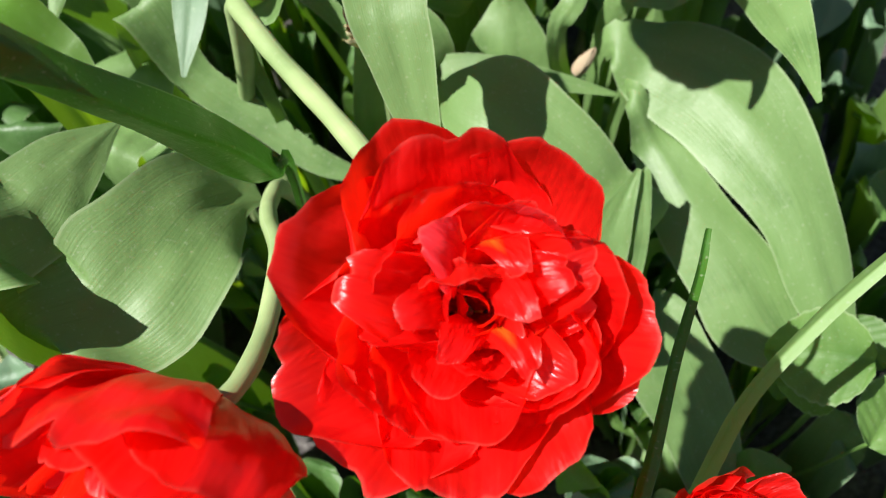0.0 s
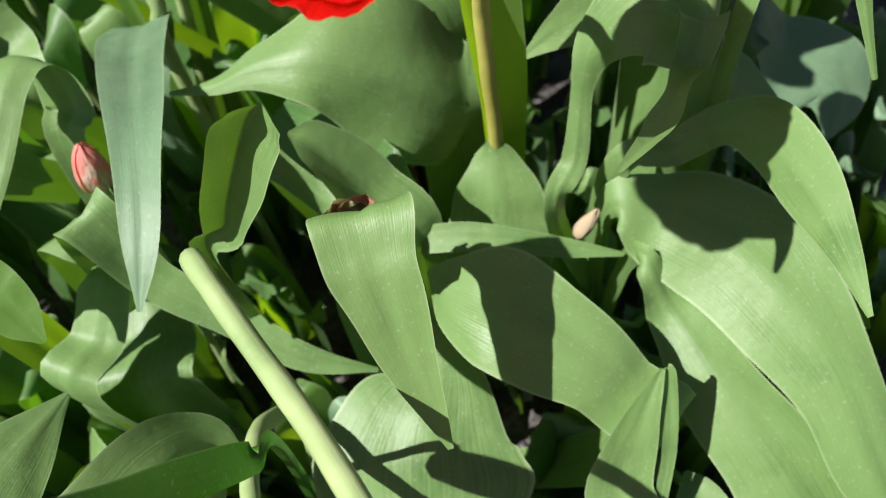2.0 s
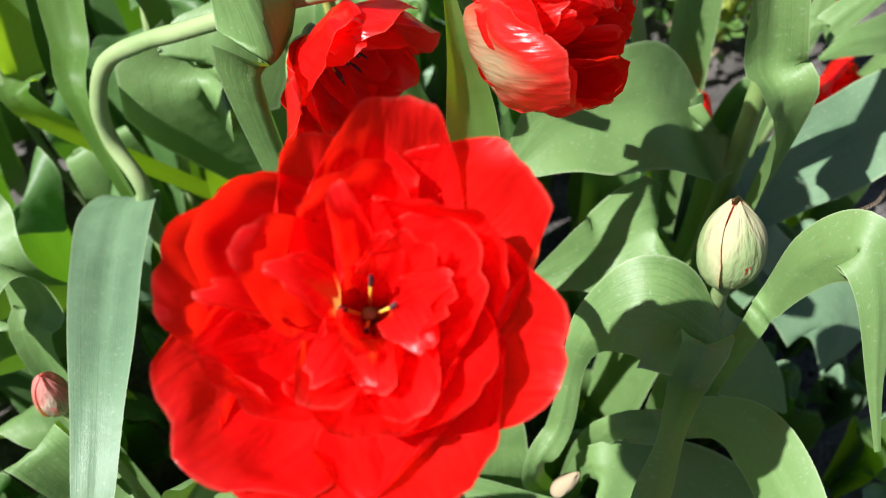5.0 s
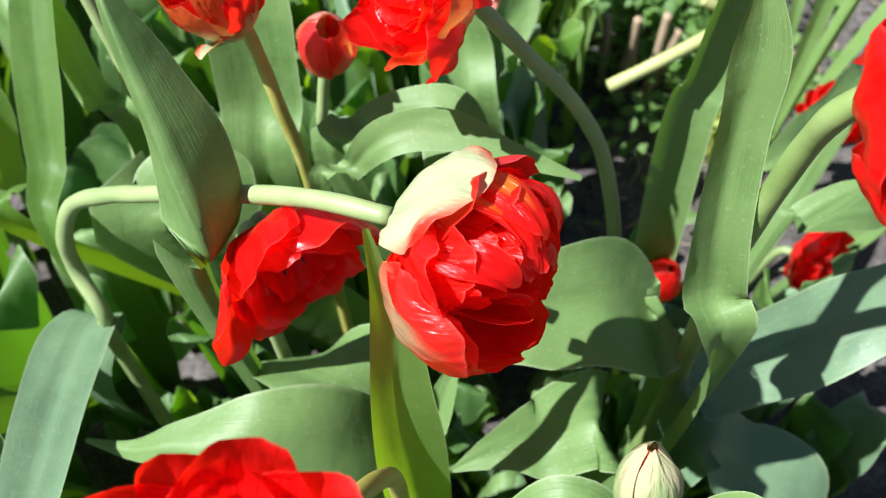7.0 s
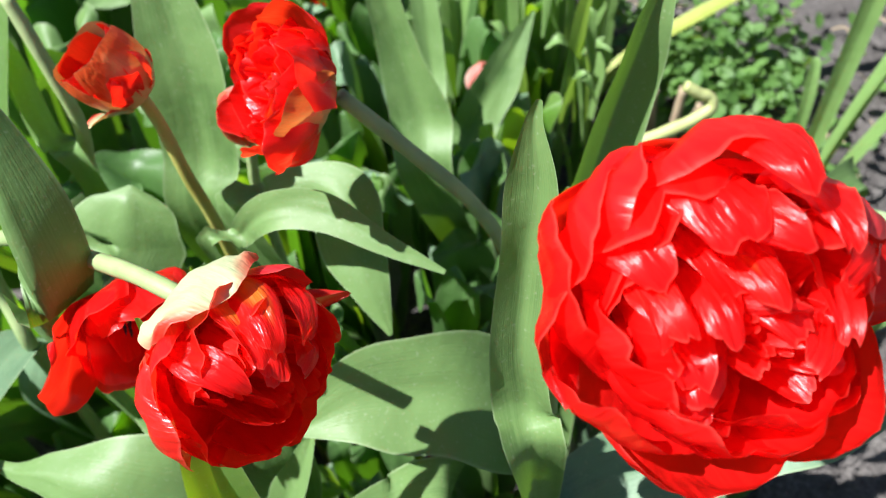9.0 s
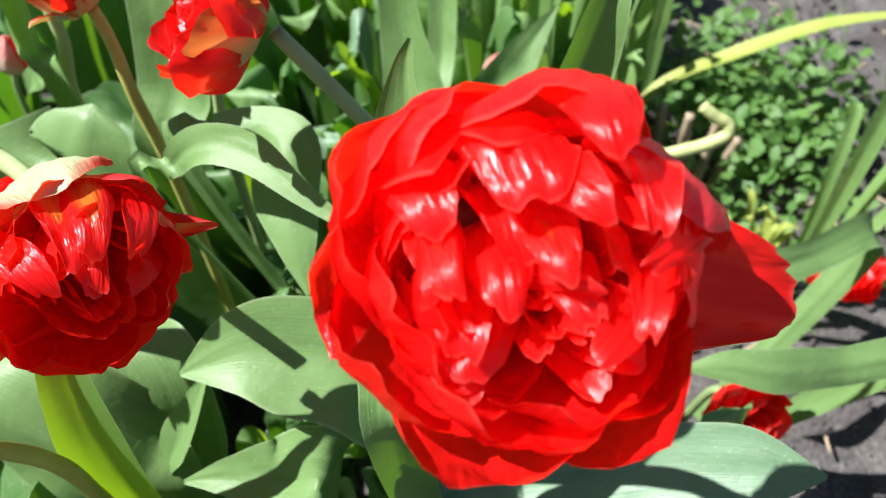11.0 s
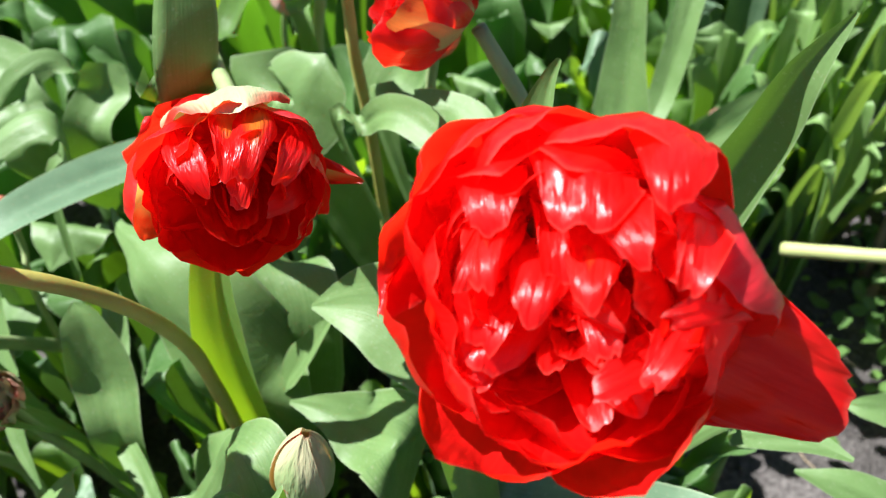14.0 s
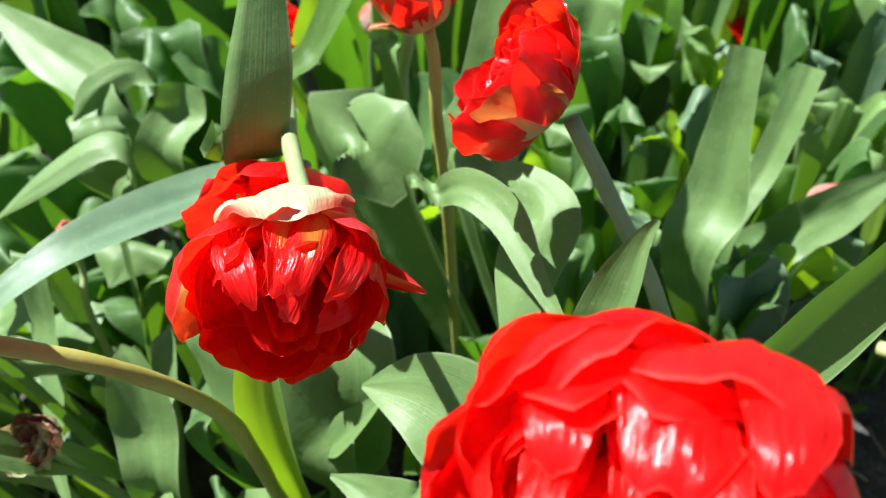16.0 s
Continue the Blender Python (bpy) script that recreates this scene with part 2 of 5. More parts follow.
sl_.new(smh.outputs[0], sm.inputs[2])
sl_.new(sm.outputs[0], sr.inputs[0])
sb = sn["Principled BSDF"]
sl_.new(sr.outputs[0], sb.inputs["Base Color"])
sb.inputs["Roughness"].default_value = 0.95
sbp = sn.new("ShaderNodeBump")
sbp.inputs["Strength"].default_value, sbp.inputs["Distance"].default_value = 1.0, 0.008
sl_.new(sm.outputs[0], sbp.inputs["Height"])
sl_.new(sbp.outputs[0], sb.inputs["Normal"])

# ---- building tools ----
CM = 0.01


def link_mesh(name, verts, faces, uvs, mat, parent, label=""):
    me = bpy.data.meshes.new(name)
    me.from_pydata(verts, [], faces)
    lay = me.uv_layers.new(name="UVMap")
    index = np.empty(len(me.loops), dtype=np.int32)
    me.loops.foreach_get("vertex_index", index)
    lay.uv.foreach_set("vector", np.asarray(uvs, dtype=np.float32)[index].ravel())
    me.polygons.foreach_set("use_smooth", np.ones(len(me.polygons), dtype=bool))
    me.materials.append(mat)
    ob = new(name, me)
    if parent:
        ob.parent = parent
        ob.matrix_parent_inverse = Matrix.Translation(-parent.location)
    if label:
        ob["label"] = label
    return ob


def spline(points, count):
    """Even samples of a smooth curve through rows of numbers."""
    p = np.array(points, float)
    p = np.vstack([2 * p[0] - p[1], p, 2 * p[-1] - p[-2]])
    out = []
    seg = len(p) - 3
    for k in range(count):
        s = k / (count - 1) * seg
        i = min(int(s), seg - 1)
        t = s - i
        a, b, c, d = p[i], p[i + 1], p[i + 2], p[i + 3]
        out.append(0.5 * (2 * b + (c - a) * t + (2 * a - 5 * b + 4 * c - d) * t * t + (3 * b - a - 3 * c + d) * t**3))
    return np.array(out)


def grid(rows, cols):
    return [(r * cols + c, r * cols + c + 1, (r + 1) * cols + c + 1, (r + 1) * cols + c) for r in range(rows - 1) for c in range(cols - 1)]


PLANTS = {}


def plant(key, foot, label, category="tulip", group="tulips in the bed"):
    ob = new("tulip_plant")
    ob.location = (foot[0] * CM, foot[1] * CM, 0)
    ob.empty_display_size = 0.02
    tagged(ob, label, category, group)
    PLANTS[key] = ob
    return ob


def leaf_sheet(stations, fold, seed, foot=None, wave=0.05):
    """A blade along stations of centre, half width and the bearing and rise of its width (cm, degrees)."""
    rng = random.Random(seed * 7 + 3)
    rows = []
    for x, y, z, w, az, el in stations:
        a, e = radians(az), radians(el)
        rows.append((x, y, z, w, math.cos(e) * math.cos(a), math.cos(e) * math.sin(a), math.sin(e)))
    if foot and rows[0][2] > 4:
        f = foot / CM
        x, y, z, w = rows[0][:4]
        rows.insert(0, (x + (f.x - x) * 0.75, y + (f.y - y) * 0.75, 0.5, max(0.6, w * 0.55), *rows[0][4:]))
    n, m = 6 * len(rows), 11
    s = spline(rows, n)
    c = s[:, :3]
    tan = np.gradient(c, axis=0)
    tan /= np.linalg.norm(tan, axis=1)[:, None] + 1e-9
    side = s[:, 4:7]
    side -= (side * tan).sum(1)[:, None] * tan
    side /= np.linalg.norm(side, axis=1)[:, None] + 1e-9
    nor = np.cross(side, tan)
    verts, uvs = [], []
    ph, ph2 = rng.uniform(0, 6), rng.uniform(0, 6)
    for i in range(n):
        w = max(s[i, 3], 0.05)
        u = i / (n - 1)
        for j in range(m):
            v = 2 * j / (m - 1) - 1
            lift = fold * w * (abs(v) ** (1.5 if abs(fold) < 0.6 else 1.1) - 0.35)
            lift += wave * w * (v * abs(v)) * math.sin(u * 9 + ph + (1.3 if v > 0 else 0)) + 0.02 * w * math.sin(v * 7 + u * 15 + ph2)
            lift -= 0.10 * w * max(0.0, 1 - abs(v) * 5) * (1 if fold > 0 else -1) * 0.5
            edge = 1 + 0.03 * math.sin(u * 23 + ph2 * (1 if v > 0 else 2))
            q = c[i] + side[i] * (v * w * edge * (1 - 0.12 * abs(fold) * abs(v))) + nor[i] * lift
            verts.append(q * CM)
            uvs.append(((v + 1) / 2, u))
    return verts, grid(n, m), uvs


def leaf(key, stations, fold, seed, mat=None, name="leaf", down=True, wave=0.05):
    """A blade as a part of the plant with that key."""
    owner = PLANTS[key]
    verts, faces, uvs = leaf_sheet(stations, fold, seed, owner.location if down else None, wave)
    return link_mesh(name, verts, faces, uvs, mat or LEAF, owner)


def tube(points, radii, sides=12):
    n = len(points)
    p = np.array(points)
    tan = np.gradient(p, axis=0)
    tan /= np.linalg.norm(tan, axis=1)[:, None] + 1e-9
    verts, uvs = [], []
    a = np.cross(tan[0], (0.3, 0.2, 0.9))
    for i in range(n):
        a = a - (a @ tan[i]) * tan[i]
        a /= np.linalg.norm(a) + 1e-9
        b = np.cross(tan[i], a)
        for j in range(sides):
            t = 2 * math.pi * j / sides
            verts.append((p[i] + radii[i] * (math.cos(t) * a + math.sin(t) * b)) * CM)
            uvs.append((j / sides, i / (n - 1)))
    faces = [(i * sides + j, i * sides + (j + 1) % sides, (i + 1) * sides + (j + 1) % sides, (i + 1) * sides + j) for i in range(n - 1) for j in range(sides)]
    faces.append(tuple(range(sides))[::-1])
    faces.append(tuple((n - 1) * sides + j for j in range(sides)))
    return verts, faces, uvs


def stem(key, points, r, mat=None, down=True, name="stem"):
    owner = PLANTS[key]
    pts = [tuple(p) for p in points]
    if down and pts[0][2] > 3:
        f = owner.location / CM
        x, y, z = pts[0]
        pts.insert(0, ((x + f.x) / 2, (y + f.y) / 2, z * 0.5))
        pts.insert(0, (f.x, f.y, -1))
    s = spline(pts, 7 * len(pts))
    n = len(s)
    rad = [r * (1.12 - 0.2 * i / n) * (1 + 0.03 * math.sin(i * 0.9)) for i in range(n)]
    v, f, u = tube(s, rad)
    return link_mesh(name, v, f, u, mat or STEM, owner)


def frame_of(axis, spin=0.0):
    z = Vector(axis).normalized()
    x = Vector((0, 0, 1)).cross(z)
    if x.length < 0.1:
        x = Vector((1, 0, 0))
    x.normalize()
    y = z.cross(x)
    m = Matrix((x, y, z)).transposed()
    return m @ Matrix.Rotation(spin, 3, "Z")


def petal_sheet(length, width, start, end, bend, arc, ruffle, rng, hook=0.0, lap=0.0, notch=0.0, r0=0.3, nu=26, nv=27, point=0.0, roll=0.0):
    """A petal in the flower's own axes (z along the axis, x outwards). start and end: angles from the axis;
    arc: how far it curls round across its width; lap: one edge out, the other in; point: how far it tapers."""
    fine = 60
    path, ang = [], []
    x, z = r0, 0.0
    for i in range(fine + 1):
        u = i / fine
        a = radians(start + (end - start) * u**bend + (hook * max(0.0, u - 0.62) / 0.38 if hook < 0 else hook * max(0.0, (u - 0.45) / 0.55) ** 1.4) + roll * max(0.0, (u - 0.8) / 0.2) ** 1.3)
        path.append((x, z))
        ang.append(a)
        x += math.sin(a) * length / fine
        z += math.cos(a) * length / fine
    p1, p2, p3, p4 = (rng.uniform(0, 6.28) for _ in range(4))
    lean = rng.uniform(-0.2, 0.2) * min(1.0, ruffle / 0.2)
    nicks = [(rng.uniform(-0.85, 0.85), rng.uniform(0.03, 0.07), rng.uniform(0.012, 0.045)) for _ in range(5)]
    edge_roll = [rng.uniform(-0.5, 0.7), rng.uniform(-0.5, 0.7)]
    k1, k2 = rng.uniform(8, 11), rng.uniform(14, 19)
    off = rng.uniform(-0.4, 0.4)
    verts, uvs = [], []
    for i in range(nu):
        u = 1 - (1 - i / (nu - 1)) ** 1.25
        k = min(1.0, u / 0.66)
        w = width * (0.24 + 0.76 * (1 - (1 - k) ** 2.0)) * (1 - (0.10 + 0.6 * point) * max(0.0, (u - 0.6) / 0.4) ** 2)
        for j in range(nv):
            v = math.sin(math.pi / 2 * (2 * j / (nv - 1) - 1) * 0.98) / math.sin(math.pi / 2 * 0.98)
            top = 1 - (0.37 + 0.3 * point) * abs(v) ** 2.6 + 0.018 * math.sin(v * 6 + p1) + 0.008 * math.sin(v * 15 + p4)
            top -= notch * math.exp(-((v - off) / 0.16) ** 2)
            for at, wide, deep in nicks:
                top -= deep * min(1.0, ruffle / 0.2) * max(0.0, 1 - abs(v - at) / wide)
            s = max(0.0, u * (1 + (top - 1) * u))
            f = min(fine - 0.001, s * fine)
            q = int(f)
            g = f - q
            px, pz = path[q][0] * (1 - g) + path[q + 1][0] * g, path[q][1] * (1 - g) + path[q + 1][1] * g
            a = ang[q] * (1 - g) + ang[q + 1] * g
            nx, nz = -math.cos(a), math.sin(a)
            th = arc * v
            rad = w / arc
            across = rad * math.sin(th)
            lift = rad * (1 - math.cos(th)) * (0.25 + 0.75 * u)
            rim = max(abs(v) ** 3 * min(1.0, u * 1.4), max(0.0, (u - 0.55) / 0.45) ** 1.6)
            lift += ruffle * rim * (0.55 * math.sin(v * 2.7 + p1) + 0.45 * math.sin(u * 4 + v * 3.6 + p2) + 0.14 * math.sin(v * 9 + u * 5 + p3) + 0.05 * math.sin(v * 19 + p4))
            lift += 0.25 * ruffle * u * math.sin(v * 2.2 + u * 3 + p3)
            lift += lap * v * w * min(1.0, u * 2)
            lift += 0.022 * min(1.0, ruffle / 0.1) * min(1.3, width) * min(1.0, u * 1.5) * (math.sin(v * k1 + p2 + 0.8 * math.sin(u * 4 + p1)) + 0.55 * math.sin(v * k2 + p3 + math.sin(u * 5 + p4)))
            lift += 0.5 * w * min(1.0, ruffle / 0.2) * edge_roll[v > 0] * max(0.0, (abs(v) - 0.72) / 0.28) ** 2 * min(1.0, u * 1.3)
            pucker = noise.noise(Vector((v * width * 0.75 + p1 * 3, u * length * 0.62 + p2 * 3, p3))) + 0.5 * noise.noise(Vector((v * width * 1.9 + p2 * 3, u * length * 1.0, p4)))
            lift += 0.30 * min(1.0, width / 1.5) * min(1.0, u * 1.8) * pucker
            verts.append((px + nx * lift, across + lean * u * u * length, pz + nz * lift))
            uvs.append(((v + 1) / 2, u))
    return verts, uvs, grid(nu, nv)


def head(key, base, axis, rings, seed, name="flower_head", label="", spin=0.0, wild=1.0):
    """A flower head of rings of petals.
    ring: count, length, half width, start, end, bend, arc, ruffle, hook, foot radius, materials."""
    owner = PLANTS[key]
    rng = random.Random(seed)
    hd = new(name)
    hd.empty_display_size = 0.02
    hd.location = Vector(base) * CM
    hd.parent = owner
    hd.matrix_parent_inverse = Matrix.Translation(-owner.location)
    if label:
        hd["label"] = label
    rot = frame_of(axis, spin)
    for count, length, width, start, end, bend, arc, ruffle, hook, r0, mats in rings:
        off = rng.uniform(0, 6.28)
        for i in range(count):
            ln, wd = length * rng.uniform(0.92, 1.08), width * rng.uniform(0.86, 1.1)
            v, u, f = petal_sheet(ln, wd, start + wild * rng.uniform(-4, 4), end + wild * rng.uniform(-11, 11), bend, arc * rng.uniform(0.75, 1.25), ruffle * rng.uniform(0.6, 1.3), rng, hook + wild * rng.uniform(-32, 22), 0.17 + rng.uniform(-0.05, 0.08), rng.choice((0, 0, 0, 0.05, 0.1)), r0)
            az = off + (i + rng.uniform(-0.16, 0.16)) * 2 * math.pi / count
            r2 = rot @ Matrix.Rotation(az, 3, "Z")
            base_v = Vector(base)
            verts = [((base_v + r2 @ Vector(q)) * CM) for q in v]
            mat = mats[i % len(mats)] if isinstance(mats, (list, tuple)) else mats
            link_mesh("petal", verts, f, u, mat, hd)
    return hd


def view_frame(axis, up):
    """Axes of a bloom: z along its axis, y towards the given upper side."""
    z = Vector(axis).normalized()
    y = Vector(up)
    y = (y - z * y.dot(z)).normalized()
    return Matrix((y.cross(z), y, z)).transposed()


def arranged_bloom(key, base, axis, up, rows, seed, ruffle=0.28, arc=0.8, scale=1.0, label="", broad=1.2, bend=0.6, flare=1.0):
    """A bloom petal by petal. row: bearing round the axis, length, half width, start, end and tip curl, material[, point[, arc]]."""
    owner = PLANTS[key]
    rng = random.Random(seed)
    hd = new("flower_head")
    hd.empty_display_size = 0.02
    hd.location = Vector(base) * CM
    hd.parent = owner
    hd.matrix_parent_inverse = Matrix.Translation(-owner.location)
    if label:
        hd["label"] = label
    rot = view_frame(axis, up)
    for az, ln, hw, start, end, curl, mat, *more in rows:
        point = more[0] if more else 0.0
        bow = more[1] if len(more) > 1 else arc
        r0 = 0.05 + 0.12 * start / 90
        rf = ruffle * min(1.0, hw / 1.6) * rng.uniform(0.7, 1.2)
        wide = broad if hw > 1.4 else 1.05
        v, u, f = petal_sheet(ln * scale, hw * wide * scale, start, end, bend, bow, rf * scale, rng, curl, rng.uniform(0.04, 0.2), rng.choice((0, 0, 0.05, 0.08)), r0, point=point, roll=flare * (rng.choice((20, 40, 60)) if start > 88 else rng.choice((10, 25, 40))))
        loose = 3 if start > 88 else 10
        tip = Matrix.Rotation(radians(rng.uniform(-loose, loose)), 3, "X") @ Matrix.Rotation(radians(rng.uniform(-loose, loose) * 0.6), 3, "Y")
        r2 = rot @ Matrix.Rotation(radians(az), 3, "Z") @ tip
        link_mesh("petal", [((Vector(base) + r2 @ Vector(q)) * CM) for q in v], f, u, mat, hd)
    v, f, u = tube(spline([Vector(base) - rot.col[2] * 0.5, Vector(base), Vector(base) + rot.col[2] * 0.5, Vector(base) + rot.col[2] * 0.55], 8), [0.3, 0.34, 0.3, 0.2, 0.16, 0.15, 0.14, 0.1], 10)
    link_mesh("pistil", v, f, u, STEM, hd)
    return hd


def bent_petals(hd, base, rot, rows, seed, length=4.6):
    """Inner petals that bend over the heart of a bloom. row: tip to the side and up, bearing, half width, height of the tip, material."""
    r = random.Random(seed)
    for tx, ty, bearing, hw, high, mat in rows:
        v, u, f = petal_sheet(length, hw, 0, 84, 1.9, -0.45, 0.16, r, 0, 0.05, 0.05, 0.02, nu=22, nv=19, roll=25)
        turn = Matrix.Rotation(radians(bearing), 3, "Z")
        foot = Vector((tx, ty, high - 0.815 * length)) - turn @ Vector((0.445 * length, 0, 0))
        link_mesh("petal", [(Vector(base) + rot @ (foot + turn @ Vector(q))) * CM for q in v], f, u, mat, hd)


def anthers(key, hd, base, axis, count, height, spread, seed):
    rng = random.Random(seed)
    rot = frame_of(axis)
    for i in range(count):
        a = 6.28 * i / count + rng.uniform(-0.4, 0.4)
        q0 = Vector(base) + rot @ Vector((0.2 * math.cos(a), 0.2 * math.sin(a), height * 0.3))
        q1 = Vector(base) + rot @ Vector((spread * math.cos(a), spread * math.sin(a), height * 0.72))
        q2 = Vector(base) + rot @ Vector((spread * 1.25 * math.cos(a), spread * 1.25 * math.sin(a), height * 1.05))
        s = spline([q0, q1], 4)
        v, f, u = tube(s, [0.04] * 4, 6)
        fil = link_mesh("filament", v, f, u, POLLEN, hd)
        s = spline([q1, (q1 + q2) / 2 + Vector((0.03, 0, 0)), q2], 7)
        v, f, u = tube(s, [0.02, 0.05, 0.065, 0.065, 0.06, 0.045, 0.02], 7)
        link_mesh("anther", v, f, u, ANTHER, hd)


def bud(key, base, axis, length, radius, mats, seed, gape=0.0, name="flower_bud", label="", blunt=0.0):
    """A shut bud: three outer and three inner tepals wrapped over one another."""
    owner = PLANTS[key]
    rng = random.Random(seed)
    hd = new(name)
    hd.empty_display_size = 0.02
    hd.location = Vector(base) * CM
    hd.parent = owner
    hd.matrix_parent_inverse = Matrix.Translation(-owner.location)
    if label:
        hd["label"] = label
    rot = frame_of(axis, rng.uniform(0, 6))
    nu, nv = 16, 13
    for k in range(6):
        inner = k >= 3
        az = k * 2.094 + (1.05 if inner else 0)
        span = 1.25 if not inner else 1.1
        verts, uvs = [], []
        for i in range(nu):
            u = i / (nu - 1)
            prof = math.sin(math.pi * min(1, 0.10 + (0.90 - blunt) * u) ** 0.80) ** 0.72
            rr = radius * prof * (0.93 if inner else 1.0) + gape * radius * u**3
            for j in range(nv):
                v = 2 * j / (nv - 1) - 1
                nar = 1 - 0.25 * max(0.0, u - 0.45) / 0.55
                t = az + v * span * max(nar, 0.12)
                r = rr * (1 + 0.02 * v * v + 0.075 * v * (0 if inner else 1) - 0.03 * max(0, 1 - abs(v) * 4)) + 0.02 * math.sin(u * 8 + k)
                z = length * (u - 0.03 * abs(v) * u) * (0.97 if inner else 1.0) + 0.05 * math.sin(v * 5 + k) * u
                verts.append((Vector(base) + rot @ Vector((r * math.cos(t), r * math.sin(t), z))) * CM)
                uvs.append(((v + 1) / 2, u))
        link_mesh("petal", verts, grid(nu, nv), uvs, mats[k % len(mats)], hd)
    return hd


def lone_petal(key, hd, base, axis, towards, length, width, start, end, arc, ruffle, mat, seed, hook=0.0, label="", point=0.0, r0=0.3, bend=0.7):
    """One petal that stands out from the rings, on the side of the given direction."""
    rng = random.Random(seed)
    rot = frame_of(axis)
    d = rot.transposed() @ Vector(towards)
    r2 = rot @ Matrix.Rotation(math.atan2(d.y, d.x), 3, "Z")
    v, u, f = petal_sheet(length, width, start, end, bend, arc, ruffle, rng, hook, 0, 0, r0, point=point)
    return link_mesh("petal", [((Vector(base) + r2 @ Vector(q)) * CM) for q in v], f, u, mat, hd, label)

# ---- ground ----
bm = bmesh.new()
bmesh.ops.create_grid(bm, x_segments=150, y_segments=150, size=1.2)
for v in bm.verts:
    q = v.co * 9
    v.co.z = 0.014 * noise.noise(q) + 0.008 * noise.noise(q * 3.1) + 0.004 * noise.noise(q * 8) - 0.01
ring = [e for e in bm.edges if e.is_boundary]
ext = bmesh.ops.extrude_edge_only(bm, edges=ring)
for v in [g for g in ext["geom"] if isinstance(g, bmesh.types.BMVert)]:
    v.co.x *= 40
    v.co.y *= 40
    v.co.z = -0.02
me = bpy.data.meshes.new("ground")
bm.to_mesh(me)
for p in me.polygons:
    p.use_smooth = True
me.materials.append(SOIL)
tagged(new("ground", me), "dry crumbly grey-brown garden soil of the flower bed", "soil", kind="structure")

# ---- plants ----
plant("a", (-16, -10), "red double tulip with wide open bloom and broad grey-green leaves")
plant("a2", (-22, -14), "red double tulip drooping over, streaked outer petals, glossy leaves")
plant("a3", (-3, -24), "red double tulip half hidden low at the bed's edge")
plant("b", (-11, 1), "red double tulip, fully open bloom on a bent stem")
plant("c", (-13, 4), "red double tulip leaning sideways, bloom turned from the sun")
plant("c2", (-23, 4), "red double tulip with cream-green streaked outer petals on arched stem")
plant("d", (4, 5), "large red double tulip, wide open, on a thick bent stem")
plant("e", (-1, 14), "orange-red double tulip half open on a curved stem")
plant("f", (-13, 11), "half-open amber and red tulip on a brownish stem")
plant("g", (-14, 16), "pinkish red tulip just opening on a straight stem")
plant("h", (-4, -5), "tulip with broad grey-green arching leaves")
plant("l", (-25, 9), "tulip with long drooping grey leaf")
plant("n", (1, -3), "tulip with a shut green-cream bud and wavy leaves")
plant("p", (-25, -8), "young tulip with a small pink bud among leaves")
plant("v", (-9, -5), "tulip shoot with a pale stem and broad leaf")
plant("w", (-17, -8), "tulip with a withered brownish bud and curled leaf")
plant("q", (-13, 20), "leafy tulip shoots at the back of the bed")
plant("r", (-28, 18), "broad tulip leaves at the back of the bed")
plant("s", (-2, 30), "upright tulip leaves in shade")
plant("hh", (22, 33.5), "red tulip at the far edge of the bed", )
plant("ii", (14, 20), "red tulip lying low on the bare soil")
plant("j1", (-38.5, 15.5), "pink-red tulip at the far side of the bed")
plant("j2", (-36, 21.5), "pink tulip bud at the far side of the bed")
plant("j3", (-22, 55.5), "red tulip behind strap-leaved plants")
plant("j4", (-5.5, 35.5), "small pink tulip bud in the back row")
plant("grass", (-9.0, -36.0), "single grass blades at the bed's edge", "grass", "grass blades")
plant("o", (3.4, 10.8), "small red-tipped tulip bud low among leaves")

leaf("a", [(-16.6, -9.1, 17.8, 0.84, -1, 0), (-14.6, -11.7, 29.1, 1.31, -1, 0), (-14.5, -13.1, 32.3, 1.70, 2, 2), (-14.4, -14.6, 31.7, 1.49, -6, -3), (-14.2, -15.6, 30.7, 1.29, -9, -5), (-13.8, -17.0, 28.9, 0.90, -9, -5), (-13.1, -19.1, 26.4, 0.10, -9, -5)], -0.10, 0)
leaf("a", [(-5.0, -17.7, 18.2, 1.92, -145, -20), (-6.4, -16.5, 21.9, 1.65, -139, -23), (-8.4, -14.9, 23.6, 2.15, -123, -28), (-10.6, -13.2, 24.3, 2.46, -108, -31), (-12.2, -11.7, 23.8, 1.53, -112, -31), (-12.9, -10.2, 23.0, 0.10, -112, -31)], 0.12, 1)
leaf("a", [(-7.4, -21.5, 15.8, 1.35, -9, -5), (-7.0, -19.4, 19.5, 1.35, -9, -5), (-5.9, -17.8, 21.7, 0.77, -9, -5), (-4.8, -16.4, 23.1, 0.10, -9, -5)], 0.15, 2)
leaf("a", [(-6.1, -21.9, 16.1, 0.36, -9, -5), (-5.7, -20.6, 18.1, 0.29, -9, -5), (-4.9, -18.7, 20.4, 0.30, -9, -5), (-4.6, -16.6, 22.6, 0.36, -9, -5), (-4.6, -16.3, 22.9, 0.10, -9, -5)], 0.10, 3)
leaf("h", [(-4.9, -7.8, 21.0, 0.53, -67, -30), (-2.5, -9.3, 22.0, 2.25, -132, -26), (-0.1, -11.2, 21.8, 2.97, -138, -23), (1.5, -14.3, 21.0, 2.50, -144, -21), (2.7, -17.5, 19.6, 1.91, -146, -20), (3.4, -20.6, 17.6, 1.42, -152, -17), (4.7, -23.6, 15.1, 0.10, -152, -17)], -0.12, 4)
